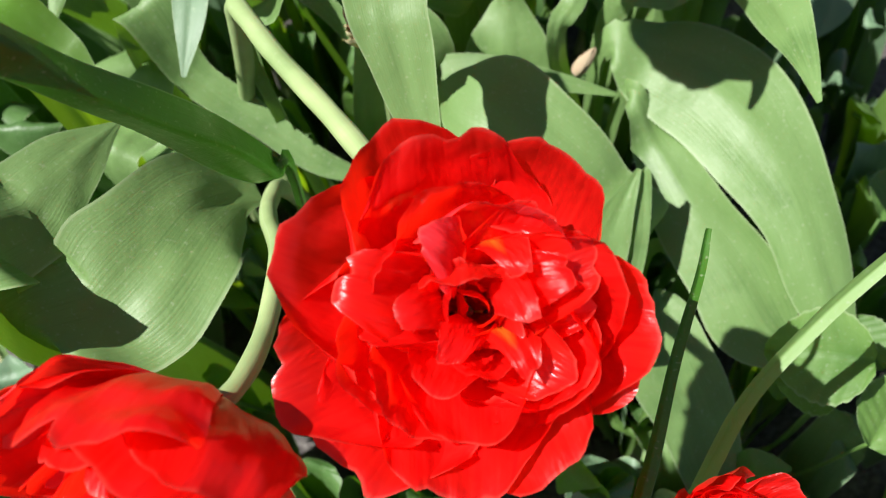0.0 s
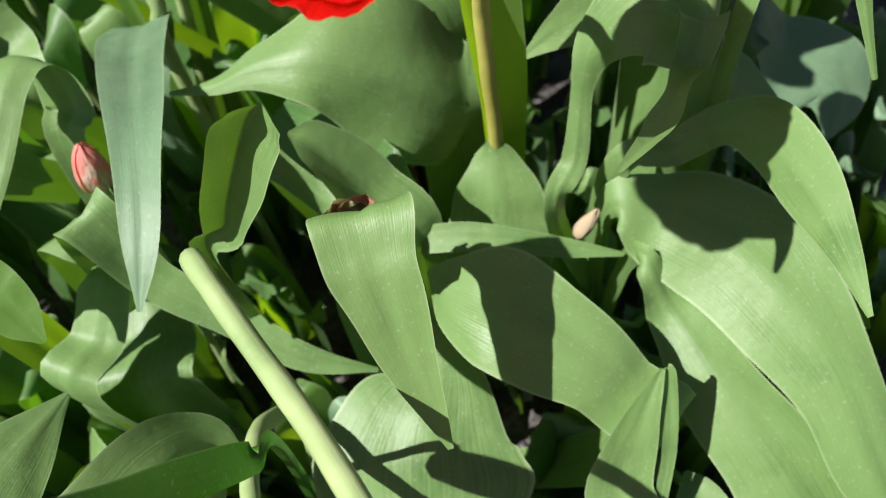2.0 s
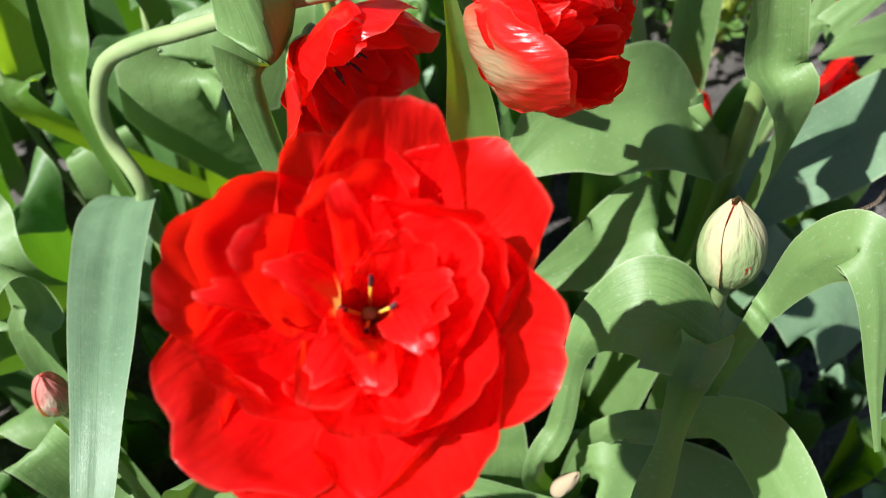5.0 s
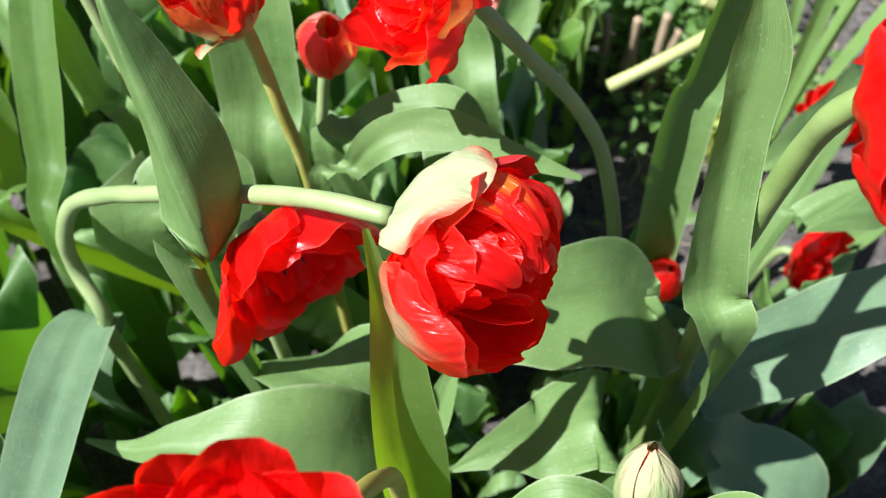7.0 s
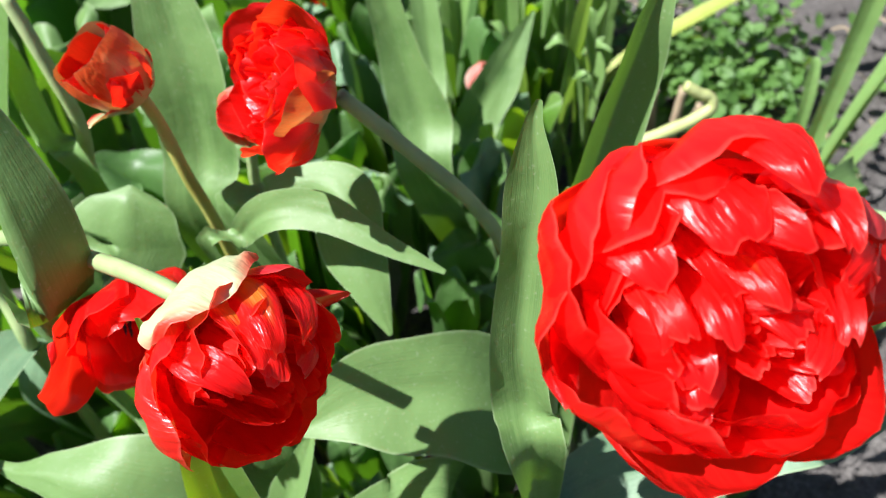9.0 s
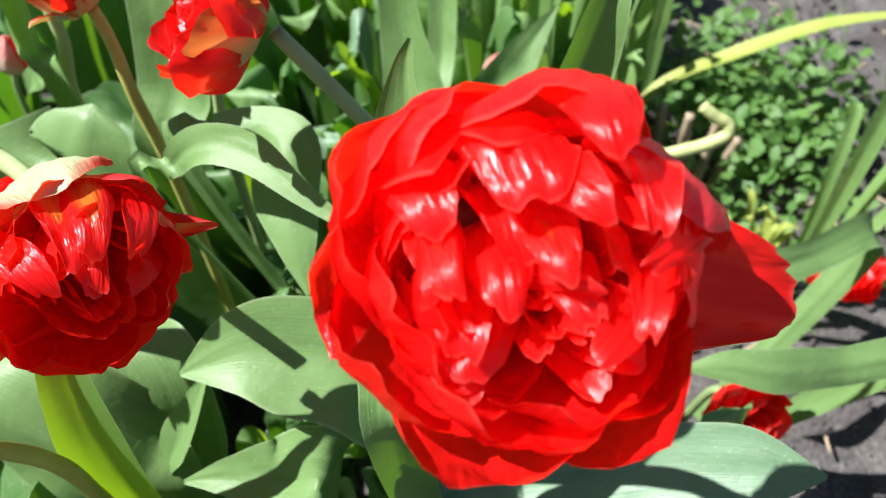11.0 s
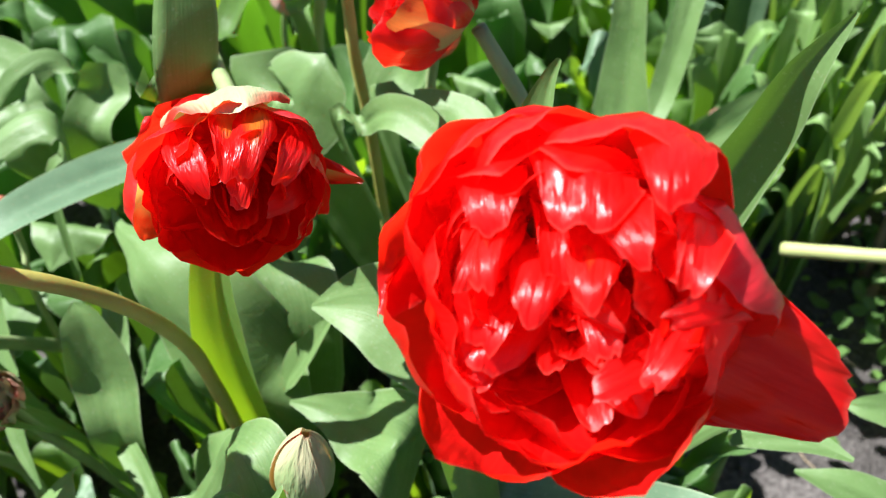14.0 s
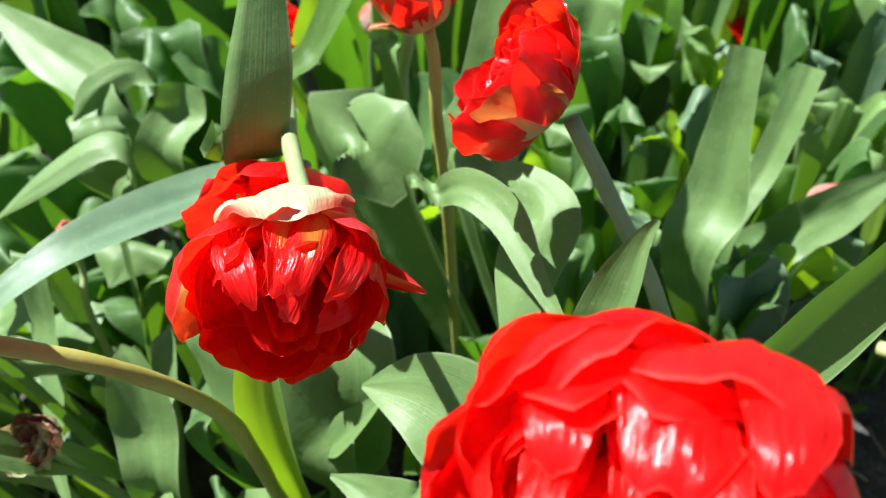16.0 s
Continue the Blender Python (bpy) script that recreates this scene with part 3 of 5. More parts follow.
leaf("h", [(-4.0, -9.8, 20.3, 0.50, -75, -32), (-2.9, -12.6, 19.7, 1.14, -132, -26), (-1.7, -16.0, 18.7, 1.85, -147, -19), (-0.3, -18.9, 17.5, 2.17, -152, -17), (0.9, -21.1, 16.0, 2.00, -147, -19), (2.8, -22.5, 14.6, 0.10, -147, -19)], -0.12, 5)
leaf("h", [(-4.5, -7.3, 22.5, 0.61, -37, -21), (-1.7, -7.6, 24.7, 0.76, -49, -26), (-0.2, -8.1, 26.4, 0.88, -100, -32), (0.7, -9.5, 27.3, 1.37, -106, -32), (1.1, -12.5, 27.8, 1.25, -118, -30), (1.1, -15.4, 28.0, 0.60, -129, -27), (1.0, -17.9, 27.9, 0.10, -129, -27)], -0.15, 6)
leaf("v", [(-9.4, -6.7, 15.7, 2.67, -9, -5), (-9.1, -5.5, 19.7, 2.33, -18, -11), (-8.9, -4.0, 21.6, 1.11, -15, -9), (-9.0, -3.6, 22.5, 0.10, -15, -9)], -0.15, 7)
leaf("v", [(-19.6, -2.8, 22.8, 0.77, -69, -29), (-16.6, -5.6, 22.4, 0.64, -70, -29), (-14.2, -7.5, 21.8, 0.65, -102, -31), (-10.8, -8.3, 22.0, 0.63, -102, -31), (-7.5, -9.2, 21.5, 0.51, -117, -28), (-4.3, -9.8, 20.6, 0.10, -117, -28)], 0.12, 8)
leaf("b", [(-8.7, -0.9, 19.0, 1.44, 8, 5), (-10.4, -1.4, 23.0, 3.45, 60, 26), (-12.9, -1.6, 26.0, 3.6, 44, 22), (-15.6, -1.7, 27.7, 2.5, 45, 24), (-18.4, -1.4, 27.5, 1.1, 45, 24), (-20.5, -1.3, 26.8, 0.44, 45, 24), (-22.7, -0.7, 26.2, 0.1, 45, 24)], -0.35, 9)
# lower leaf in the darkened green, for the shade under the broad one
leaf("b", [(-12.8, -5.1, 22.0, 0.26, 77, 31), (-15.0, -3.6, 22.5, 1.61, 55, 27), (-17.1, -1.4, 22.0, 1.62, 45, 24), (-19.1, 1.8, 21.0, 0.86, 45, 24)], -0.10, 10, LEAF_SHADE)
leaf("v", [(-8.5, -0.9, 20.1, 0.27, -9, -5), (-9.0, -0.5, 22.7, 0.41, -26, -14), (-8.3, 0.2, 24.9, 0.95, -30, -17), (-7.4, 1.2, 27.3, 0.57, -32, -17), (-6.8, 2.2, 29.1, 0.10, -32, -17)], 0.30, 11, LEAF)
leaf("w", [(-20.7, -10.2, 25.3, 0.48, -21, -13), (-19.4, -10.9, 29.6, 0.78, -15, -9), (-18.1, -11.4, 32.9, 1.07, -11, -7), (-17.0, -11.7, 35.3, 1.11, -16, -10), (-16.5, -11.9, 36.1, 0.87, -18, -11)], 0.85, 12, LEAF)
leaf("l", [(-26.0, 4.9, 18.0, 0.89, -9, -5), (-24.8, 7.0, 22.8, 1.07, -9, -5), (-24.9, 5.5, 24.9, 1.91, 11, 7), (-23.9, 0.3, 27.6, 1.46, -5, -2), (-22.9, -4.8, 29.4, 1.14, -9, -5), (-22.7, -7.9, 29.3, 0.90, -9, -5), (-22.9, -10.4, 28.4, 0.64, -9, -5), (-23.4, -12.1, 27.1, 0.10, -9, -5)], -0.12, 13, LEAF_BLUE)
leaf("a2", [(-18.7, -18.0, 26.0, 0.25, -152, -16), (-19.0, -19.5, 29.2, 0.73, -132, -26), (-19.5, -21.0, 32.4, 0.92, -123, -29), (-20.7, -22.5, 35.7, 0.77, -145, -20), (-21.7, -23.4, 38.1, 0.64, -133, -25), (-22.3, -24.0, 40.1, 0.69, -97, -33), (-23.7, -24.0, 41.9, 0.57, -97, -33), (-24.3, -24.0, 43.1, 0.10, -97, -33)], 0.95, 14, LEAF_GLOSS)
leaf("a2", [(-27.7, -23.4, 25.0, 1.95, -19, -13), (-25.5, -22.5, 26.4, 2.97, -48, -27), (-24.0, -21.1, 26.8, 3.04, -56, -29), (-22.6, -18.9, 26.7, 2.47, -64, -31), (-21.5, -17.2, 25.4, 1.55, -72, -32), (-20.6, -16.9, 24.4, 0.10, -72, -32)], 0.10, 15)
leaf("a2", [(-29.0, -21.8, 27.9, 3.17, -67, -32), (-27.8, -19.5, 28.8, 1.93, -61, -30), (-26.6, -17.6, 28.8, 1.28, -69, -32), (-25.2, -15.5, 28.4, 0.10, -69, -32)], -0.10, 16)
leaf("p", [(-26.2, -6.8, 25.7, 1.27, -141, -22), (-24.3, -8.4, 23.5, 0.96, -145, -20), (-21.6, -9.9, 21.6, 0.82, -133, -25), (-18.8, -11.6, 19.9, 0.62, -129, -26), (-15.9, -12.3, 18.9, 0.10, -129, -26)], 0.12, 17)
leaf("a", [(-15.0, -20.5, 16.4, 3.19, -11, -6), (-14.7, -18.3, 19.7, 4.47, -11, -7), (-14.1, -16.2, 21.0, 3.83, -5, -3), (-13.1, -14.3, 21.5, 1.95, 0, 0), (-13.0, -12.0, 21.9, 0.10, 0, 0)], -0.15, 18)
leaf("a3", [(-1.7, -27.6, 9.2, 1.10, -5, -4), (-2.2, -24.6, 12.4, 1.76, 6, 3), (-3.5, -22.0, 15.3, 2.10, -2, -2), (-3.4, -19.7, 16.3, 1.09, 7, 4), (-3.6, -18.5, 16.4, 0.10, 7, 4)], 0.12, 19)
leaf("a3", [(-3.6, -16.4, 15.5, 0.36, -84, -33), (-1.0, -17.5, 15.9, 0.50, -116, -30), (1.3, -18.7, 16.2, 0.41, -119, -30), (3.2, -19.9, 16.0, 0.10, -119, -30)], 0.20, 20)
leaf("p", [(-27.5, -2.3, 23.2, 0.76, 0, 0), (-27.0, -0.7, 26.6, 1.22, -19, -12), (-27.3, -0.1, 28.8, 0.91, -24, -14), (-28.3, -1.2, 29.3, 0.98, -15, -9), (-29.2, -4.3, 28.1, 0.83, -9, -5), (-30.0, -7.4, 26.5, 0.10, -9, -5)], 0.20, 21)
leaf("a2", [(-30.5, -9.4, 28.2, 1.15, -121, -29), (-28.8, -10.4, 27.6, 1.12, -115, -30), (-28.1, -11.2, 26.7, 0.86, -119, -29), (-27.5, -11.9, 25.9, 0.10, -119, -29)], 0.10, 22, LEAF_FRESH)
leaf("p", [(-28.4, -12.0, 20.6, 1.26, -29, -17), (-27.1, -10.1, 22.4, 1.15, -20, -12), (-26.4, -8.3, 23.6, 1.09, -20, -12), (-26.6, -7.1, 23.7, 0.10, -20, -12)], -0.10, 23)
leaf("p", [(-26.7, -11.2, 17.6, 2.70, 6, 4), (-26.1, -8.5, 19.3, 2.05, -2, -1), (-26.2, -6.2, 20.1, 1.11, -3, -1), (-26.3, -5.3, 20.1, 0.10, -3, -1)], -0.10, 24)
leaf("grass", [(-8.4, -32.0, 21.4, 0.34, -5, -4), (-7.4, -29.7, 25.3, 0.27, -5, -4), (-6.7, -27.8, 28.3, 0.21, -5, -4), (-6.1, -26.5, 31.0, 0.16, -5, -4), (-5.8, -25.6, 32.1, 0.10, -5, -4)], 0.50, 25, LEAF_GLOSS)
leaf("grass", [(-8.2, -32.6, 13.8, 0.40, -15, -11), (-5.8, -30.3, 21.3, 0.36, -13, -9), (-3.8, -27.9, 24.6, 0.33, -28, -18), (-1.5, -26.3, 26.8, 0.31, -47, -26), (0.7, -25.2, 28.7, 0.28, -57, -29), (3.1, -24.0, 30.1, 0.10, -57, -29)], 0.60, 26, BLADE)
leaf("c", [(-16.1, 1.9, 33.2, 0.75, 37, 18), (-15.3, 2.0, 37.7, 1.63, 22, 9), (-15.8, 3.2, 40.4, 1.61, -4, -8), (-16.7, 4.7, 42.8, 1.09, -6, -9), (-17.4, 5.8, 44.4, 0.47, -3, -7), (-17.7, 6.4, 45.0, 0.10, -3, -7)], -1.30, 27)
leaf("l", [(-25.5, 7.8, 27.0, 0.60, -28, -18), (-25.9, 11.2, 30.4, 0.95, -5, -5), (-26.0, 14.0, 33.5, 1.15, 1, 0), (-26.0, 17.3, 36.5, 0.85, 1, 0), (-25.5, 20.1, 39.3, 0.10, 1, 0)], 0.30, 28, LEAF_FRESH)
leaf("c", [(-8.6, -2.2, 12.0, 0.7, 30, 0), (-8.3, -2.8, 23.0, 1.3, 28, 4), (-8.5, -2.6, 29.0, 1.45, 24, 4), (-8.8, -1.9, 33.0, 1.25, 18, 4), (-8.9, -0.9, 36.8, 0.85, 8, 2), (-9.2, -0.6, 39.6, 0.4, 4, 5), (-9.5, -0.3, 41.9, 0.1, 4, 5)], 0.4, 29, LEAF_FRESH)
leaf("c", [(-10.4, -0.3, 16.0, 2.27, 40, -1), (-9.9, 0.4, 21.0, 2.69, 36, -4), (-10.2, 1.3, 24.6, 2.84, 31, -8), (-11.3, 2.0, 26.3, 2.94, 26, -12), (-13.0, 2.5, 26.8, 2.55, 20, -16), (-15.3, 3.0, 26.2, 1.47, 20, -16), (-17.3, 3.4, 25.4, 0.12, 20, -16)], -0.10, 30)
leaf("d", [(2.8, 4.5, 25.8, 0.59, -50, -32), (1.9, 4.3, 27.7, 2.32, -66, -34), (-0.5, 4.2, 30.1, 2.80, -66, -34), (-3.1, 3.5, 30.7, 2.46, -68, -35), (-5.2, 2.7, 30.8, 1.83, -68, -35), (-7.4, 1.4, 29.8, 0.10, -68, -35)], -0.20, 32, LEAF)
leaf("e", [(-12.3, 8.4, 30.5, 0.42, -5, -13), (-11.3, 8.8, 33.2, 0.59, -5, -13), (-9.8, 9.2, 34.7, 0.87, -52, -32), (-7.5, 9.3, 35.1, 0.86, -67, -34), (-4.8, 8.5, 34.6, 0.53, -112, -29), (-1.9, 7.9, 33.8, 0.10, -112, -29)], 0.15, 33)
leaf("e", [(-12.2, 10.8, 29.6, 0.88, -5, -13), (-10.8, 11.5, 32.3, 1.20, -24, -23), (-9.1, 12.3, 33.1, 0.91, -61, -34), (-7.3, 11.7, 33.0, 1.50, -105, -31), (-6.7, 10.0, 31.8, 1.55, -144, -15), (-5.6, 8.5, 30.6, 0.97, -156, -7), (-4.5, 7.1, 29.1, 0.10, -156, -7)], -0.15, 34)
leaf("d", [(3.0, 0.6, 30.5, 1.06, 51, 23), (2.2, 1.8, 35.1, 1.19, -6, -14), (1.8, 2.5, 37.8, 1.04, -3, -12), (1.8, 4.0, 41.4, 0.94, 1, -9), (1.8, 4.8, 43.9, 0.89, -23, -23), (1.6, 5.6, 45.7, 0.35, -6, -14), (1.7, 5.9, 46.5, 0.10, -6, -14)], 0.50, 35)
leaf("d", [(3.2, 12.2, 28.6, 1.47, 19, 4), (3.9, 13.9, 33.8, 1.44, 23, 6), (4.6, 15.0, 38.1, 1.21, 24, 7), (5.1, 15.5, 41.4, 0.81, 23, 6), (5.7, 16.7, 43.9, 0.10, 23, 6)], 0.50, 36)
leaf("d", [(3.3, 1.9, 23.5, 0.65, -61, -30), (4.7, 2.8, 24.6, 1.44, -67, -31), (7.5, 4.1, 25.8, 2.16, -93, -33), (10.2, 5.1, 26.4, 2.19, -97, -33), (12.7, 5.9, 27.5, 1.92, -94, -33), (15.3, 6.4, 28.4, 1.66, -99, -33), (17.9, 6.9, 28.9, 0.10, -99, -33)], 0.15, 37, LEAF_BLUE)
leaf("h", [(8.0, 9.7, 25.3, 0.38, -17, -12), (9.6, 10.7, 27.2, 0.74, -63, -31), (11.9, 11.6, 28.3, 0.58, -39, -23), (13.8, 12.0, 28.5, 0.10, -39, -23)], -0.15, 38)
leaf("h", [(-0.4, 0.0, 25.3, 2.29, -73, -32), (-3.1, -0.1, 25.7, 1.82, -80, -33), (-5.2, -0.6, 25.4, 0.83, -79, -33), (-7.0, -1.3, 24.9, 0.10, -79, -33)], -0.15, 39)
leaf("n", [(0.0, -4.6, 26.1, 1.12, -105, -30), (1.6, -4.6, 24.4, 1.70, -111, -30), (3.4, -5.3, 22.5, 1.14, -119, -28), (4.5, -6.3, 21.3, 0.10, -119, -28)], -0.12, 40)
leaf("n", [(4.9, 1.8, 20.1, 1.55, -90, -31), (7.7, 1.7, 18.4, 2.20, -123, -27), (10.0, 0.6, 17.2, 2.92, -140, -22), (10.5, -0.4, 16.0, 2.05, -141, -21), (9.7, -1.8, 14.7, 0.10, -141, -21)], -0.12, 41, LEAF_BLUE)
leaf("n", [(-6.9, -8.5, 21.6, 0.56, 33, 19), (-6.0, -7.3, 25.0, 0.57, -4, -2), (-5.4, -5.8, 27.7, 0.49, -9, -5), (-4.6, -5.4, 29.7, 1.23, -74, -30), (-3.1, -5.5, 30.8, 2.04, -96, -31), (-1.4, -6.1, 29.9, 1.75, -100, -31), (-0.2, -6.2, 28.7, 0.68, -119, -28)], -0.15, 42)
leaf("n", [(-1.2, -6.5, 29.1, 0.96, -7, -3), (-2.3, -8.3, 30.3, 0.66, -16, -9), (-3.6, -10.5, 31.9, 0.42, 1, 1), (-4.8, -12.5, 33.0, 0.54, -2, 0), (-5.9, -13.9, 33.9, 0.31, -9, -5), (-7.0, -15.0, 34.4, 0.10, -9, -5)], -0.35, 43)
leaf("n", [(-0.0, -6.7, 28.6, 0.41, -50, -25), (0.6, -6.3, 32.1, 0.51, -63, -29), (0.9, -6.5, 35.0, 0.88, -64, -29), (1.4, -7.0, 36.7, 1.09, -93, -32), (1.7, -7.4, 37.0, 0.93, -109, -31), (1.9, -8.6, 36.1, 0.58, -163, -12), (2.2, -10.2, 33.8, 0.25, 176, 1), (2.6, -11.5, 31.8, 0.10, 176, 1)], -0.20, 44)
leaf("ii", [(22.1, 31.1, 15.5, 1.18, -53, -37), (18.4, 27.1, 17.3, 1.13, -53, -37), (15.3, 23.7, 17.9, 1.35, -62, -36), (13.3, 22.1, 17.9, 0.73, -69, -36), (12.0, 21.5, 17.5, 0.10, -69, -36)], -0.15, 45)
leaf("ii", [(24.0, 21.2, 17.4, 1.03, -64, -36), (20.2, 18.1, 19.8, 1.12, -62, -36), (17.0, 15.8, 21.2, 1.18, -70, -36), (14.5, 14.8, 21.8, 0.84, -71, -35), (12.2, 13.9, 21.6, 0.10, -71, -35)], 0.15, 46)
leaf("e", [(-20.1, 9.7, 25.3, 3.35, 15, 0), (-19.4, 10.5, 28.2, 3.16, 13, -1), (-19.0, 11.7, 30.1, 2.21, 7, -5), (-19.0, 12.6, 30.7, 0.10, 7, -5)], -0.20, 47)
leaf("q", [(-16.8, 14.1, 24.1, 1.62, 10, -3), (-16.9, 16.3, 29.3, 2.07, 3, -7), (-17.1, 17.9, 34.0, 2.21, -2, -11), (-18.0, 19.7, 37.8, 1.43, 6, -6), (-18.9, 21.5, 40.4, 0.10, 6, -6)], 0.20, 48)
leaf("r", [(-22.8, 14.3, 27.6, 0.64, 22, 5), (-24.4, 14.9, 30.8, 0.90, 3, -8), (-25.5, 16.4, 34.4, 0.72, 1, -9), (-27.6, 18.0, 37.0, 0.56, 10, -3)], 0.25, 49)
leaf("s", [(-5.9, 22.3, 20.5, 1.63, 10, -3), (-6.9, 24.7, 24.7, 1.95, 2, -8), (-8.4, 26.5, 28.6, 1.27, 4, -7), (-9.5, 27.8, 32.1, 0.97, 10, -3)], 0.30, 50)
leaf("s", [(-6.2, 26.1, 18.2, 0.78, 10, -3), (-7.3, 30.2, 23.6, 0.94, 10, -3), (-8.4, 33.3, 28.3, 0.90, 10, -3)], 0.30, 51)
leaf("s", [(-5.2, 26.7, 16.0, 1.71, 27, 9), (-4.4, 29.7, 19.1, 1.63, 22, 5), (-3.0, 32.0, 21.7, 1.48, 30, 11), (-1.2, 35.3, 24.8, 0.10, 30, 11)], 0.30, 52)
leaf("r", [(-34.8, 1.1, 22.6, 1.71, -102, -16), (-40.1, 2.0, 23.6, 2.03, -79, -28), (-45.7, 0.5, 23.9, 1.64, -90, -23), (-52.5, -0.9, 24.9, 0.10, -90, -23)], -0.15, 53)
leaf("r", [(-32.4, 2.9, 19.5, 0.77, 63, 6), (-35.2, 4.7, 23.2, 0.82, 30, -17), (-37.2, 4.0, 25.3, 0.87, -10, -33), (-37.1, 1.4, 25.4, 1.08, -28, -36), (-36.0, -0.9, 25.0, 0.10, -28, -36)], 0.20, 54)
leaf("r", [(-31.0, -0.5, 22.2, 1.17, 73, 13), (-32.6, -0.4, 25.6, 1.71, 61, 5), (-33.6, 0.2, 26.5, 1.09, 54, 0)], -0.20, 55)
leaf("r", [(-29.4, 2.2, 22.4, 1.40, 52, -2), (-30.8, 4.3, 26.5, 1.60, 57, 2), (-31.3, 5.1, 27.8, 1.16, 52, -2)], 0.40, 56)
leaf("w", [(-12.8, -8.3, 20.4, 1.14, 52, -2), (-14.7, -6.8, 24.6, 1.63, 52, -2), (-16.4, -6.0, 27.2, 1.12, 63, 6), (-17.3, -5.7, 27.9, 0.10, 63, 6)], 0.30, 57)
leaf("q", [(-28.7, 11.1, 24.4, 0.54, 44, -8), (-29.8, 12.7, 27.0, 1.05, 52, -2), (-30.0, 14.6, 30.5, 1.09, 52, -2), (-31.8, 16.7, 33.7, 0.10, 52, -2)], 0.30, 58, LEAF_FRESH)
stem("a", [(-23.5, -5.1, 14.3), (-20.7, -11.8, 27.9), (-20.1, -13.0, 31.1), (-19.6, -14.0, 31.6), (-18.4, -16.3, 31.7), (-16.5, -19.9, 32.5), (-15.1, -22.9, 33.4), (-13.6, -26.0, 34.0), (-12.9, -27.6, 32.6)], 0.38)
stem("a2", [(-19.9, -12.7, 16.4), (-19.9, -15.9, 23.8), (-19.9, -18.2, 25.9), (-19.6, -20.0, 27.1), (-18.9, -22.4, 28.5), (-18.8, -26.2, 30.2), (-19.2, -28.8, 31.7), (-20.2, -29.5, 32.0)], 0.33)
stem("c2", [(-24.1, 5.9, 22.8), (-23.4, 5.5, 26.1), (-24.3, 6.7, 28.1), (-24.1, 7.0, 30.3), (-23.1, 7.3, 32.3), (-21.1, 6.8, 33.7), (-18.9, 6.0, 34.9), (-14.5, 3.9, 37.8), (-11.5, 2.6, 39.3), (-9.0, 1.6, 39.8)], 0.36)
stem("d", [(3.3, 3.3, 24.2), (2.9, 3.1, 33.7), (3.1, 3.1, 37.5), (3.3, 2.8, 41.8), (3.5, 2.2, 44.3), (4.3, 1.7, 45.5), (5.6, 1.9, 45.2), (6.5, 1.5, 45.0)], 0.42, STEM_DARK)
stem("e", [(1.5, 11.5, 21.2), (0.3, 12.3, 28.6), (-1.5, 12.4, 32.8), (-4.0, 12.0, 36.4), (-6.5, 11.5, 39.9)], 0.36, STEM)
stem("f", [(-13.9, 11.1, 28.9), (-14.5, 11.2, 33.9), (-15.0, 11.6, 36.7), (-15.3, 11.6, 38.5)], 0.30, STEM_BROWN)
stem("g", [(-13.9, 15.5, 26.5), (-13.6, 15.4, 30.0), (-13.1, 15.5, 33.0)], 0.30)
stem("b", [(-8.8, -3.3, 20.0), (-8.9, -3.6, 26.5), (-9.0, -3.8, 30.5), (-9.1, -4.7, 34.0), (-9.6, -6.1, 36.8), (-10.5, -7.7, 38.6), (-11.3, -9.2, 40.0), (-11.8, -10.1, 41.2)], 0.33, STEM_BROWN)
stem("r", [(-23.9, 15.5, 26.2), (-23.0, 15.8, 31.2), (-23.4, 16.2, 35.1), (-24.4, 17.1, 38.4)], 0.38)

# ---- flower heads ----
R, S = RED, RED_STREAK


def double_bloom(key, base, axis, size, seed, opened=1.0, outer=(RED,), label="", spin=0.0, full=True, inner=None, wild=1.0):
    """A double bloom: wide outer petals round a cup of small crowded ones."""
    s = size
    o = 46 * opened
    rings = [
        (6, 4.7 * s, 2.35 * s, 92, 10 + o, 0.55, 0.75, 0.30 * s, -8, 0.3, list(outer)),
        (6, 4.4 * s, 2.2 * s, 84, 4 + o * 0.85, 0.6, 0.8, 0.30 * s, -14, 0.28, [RED, RED, RED_STREAK, RED]),
        (6 if full else 4, 4.0 * s, 1.85 * s, 72, o * 0.55, 0.65, 0.85, 0.32 * s, -22, 0.25, [RED]),
        (6 if full else 5, 3.5 * s, 1.5 * s, 58, -8 + o * 0.3, 0.7, 0.9, 0.34 * s, 40, 0.22, [RED, RED_STREAK, RED]),
        (6 if full else 4, 3.2 * s, 1.15 * s, 40, -12 + o * 0.15, 0.8, 0.9, 0.34 * s, 45, 0.2, [RED]),
        (5 if full else 3, 2.9 * s, 0.85 * s, 20, -14, 0.9, 0.9, 0.30 * s, -38, 0.12, [RED_STREAK, RED]),
    ]
    if inner:
        rings = [ring if k == 0 else (*ring[:-1], list(inner)) for k, ring in enumerate(rings)]
    return head(key, base, axis, rings, seed, "flower_head", label, spin, wild)


def back(c, axis, d):
    a = Vector(axis).normalized()
    return tuple(Vector(c) - a * d)


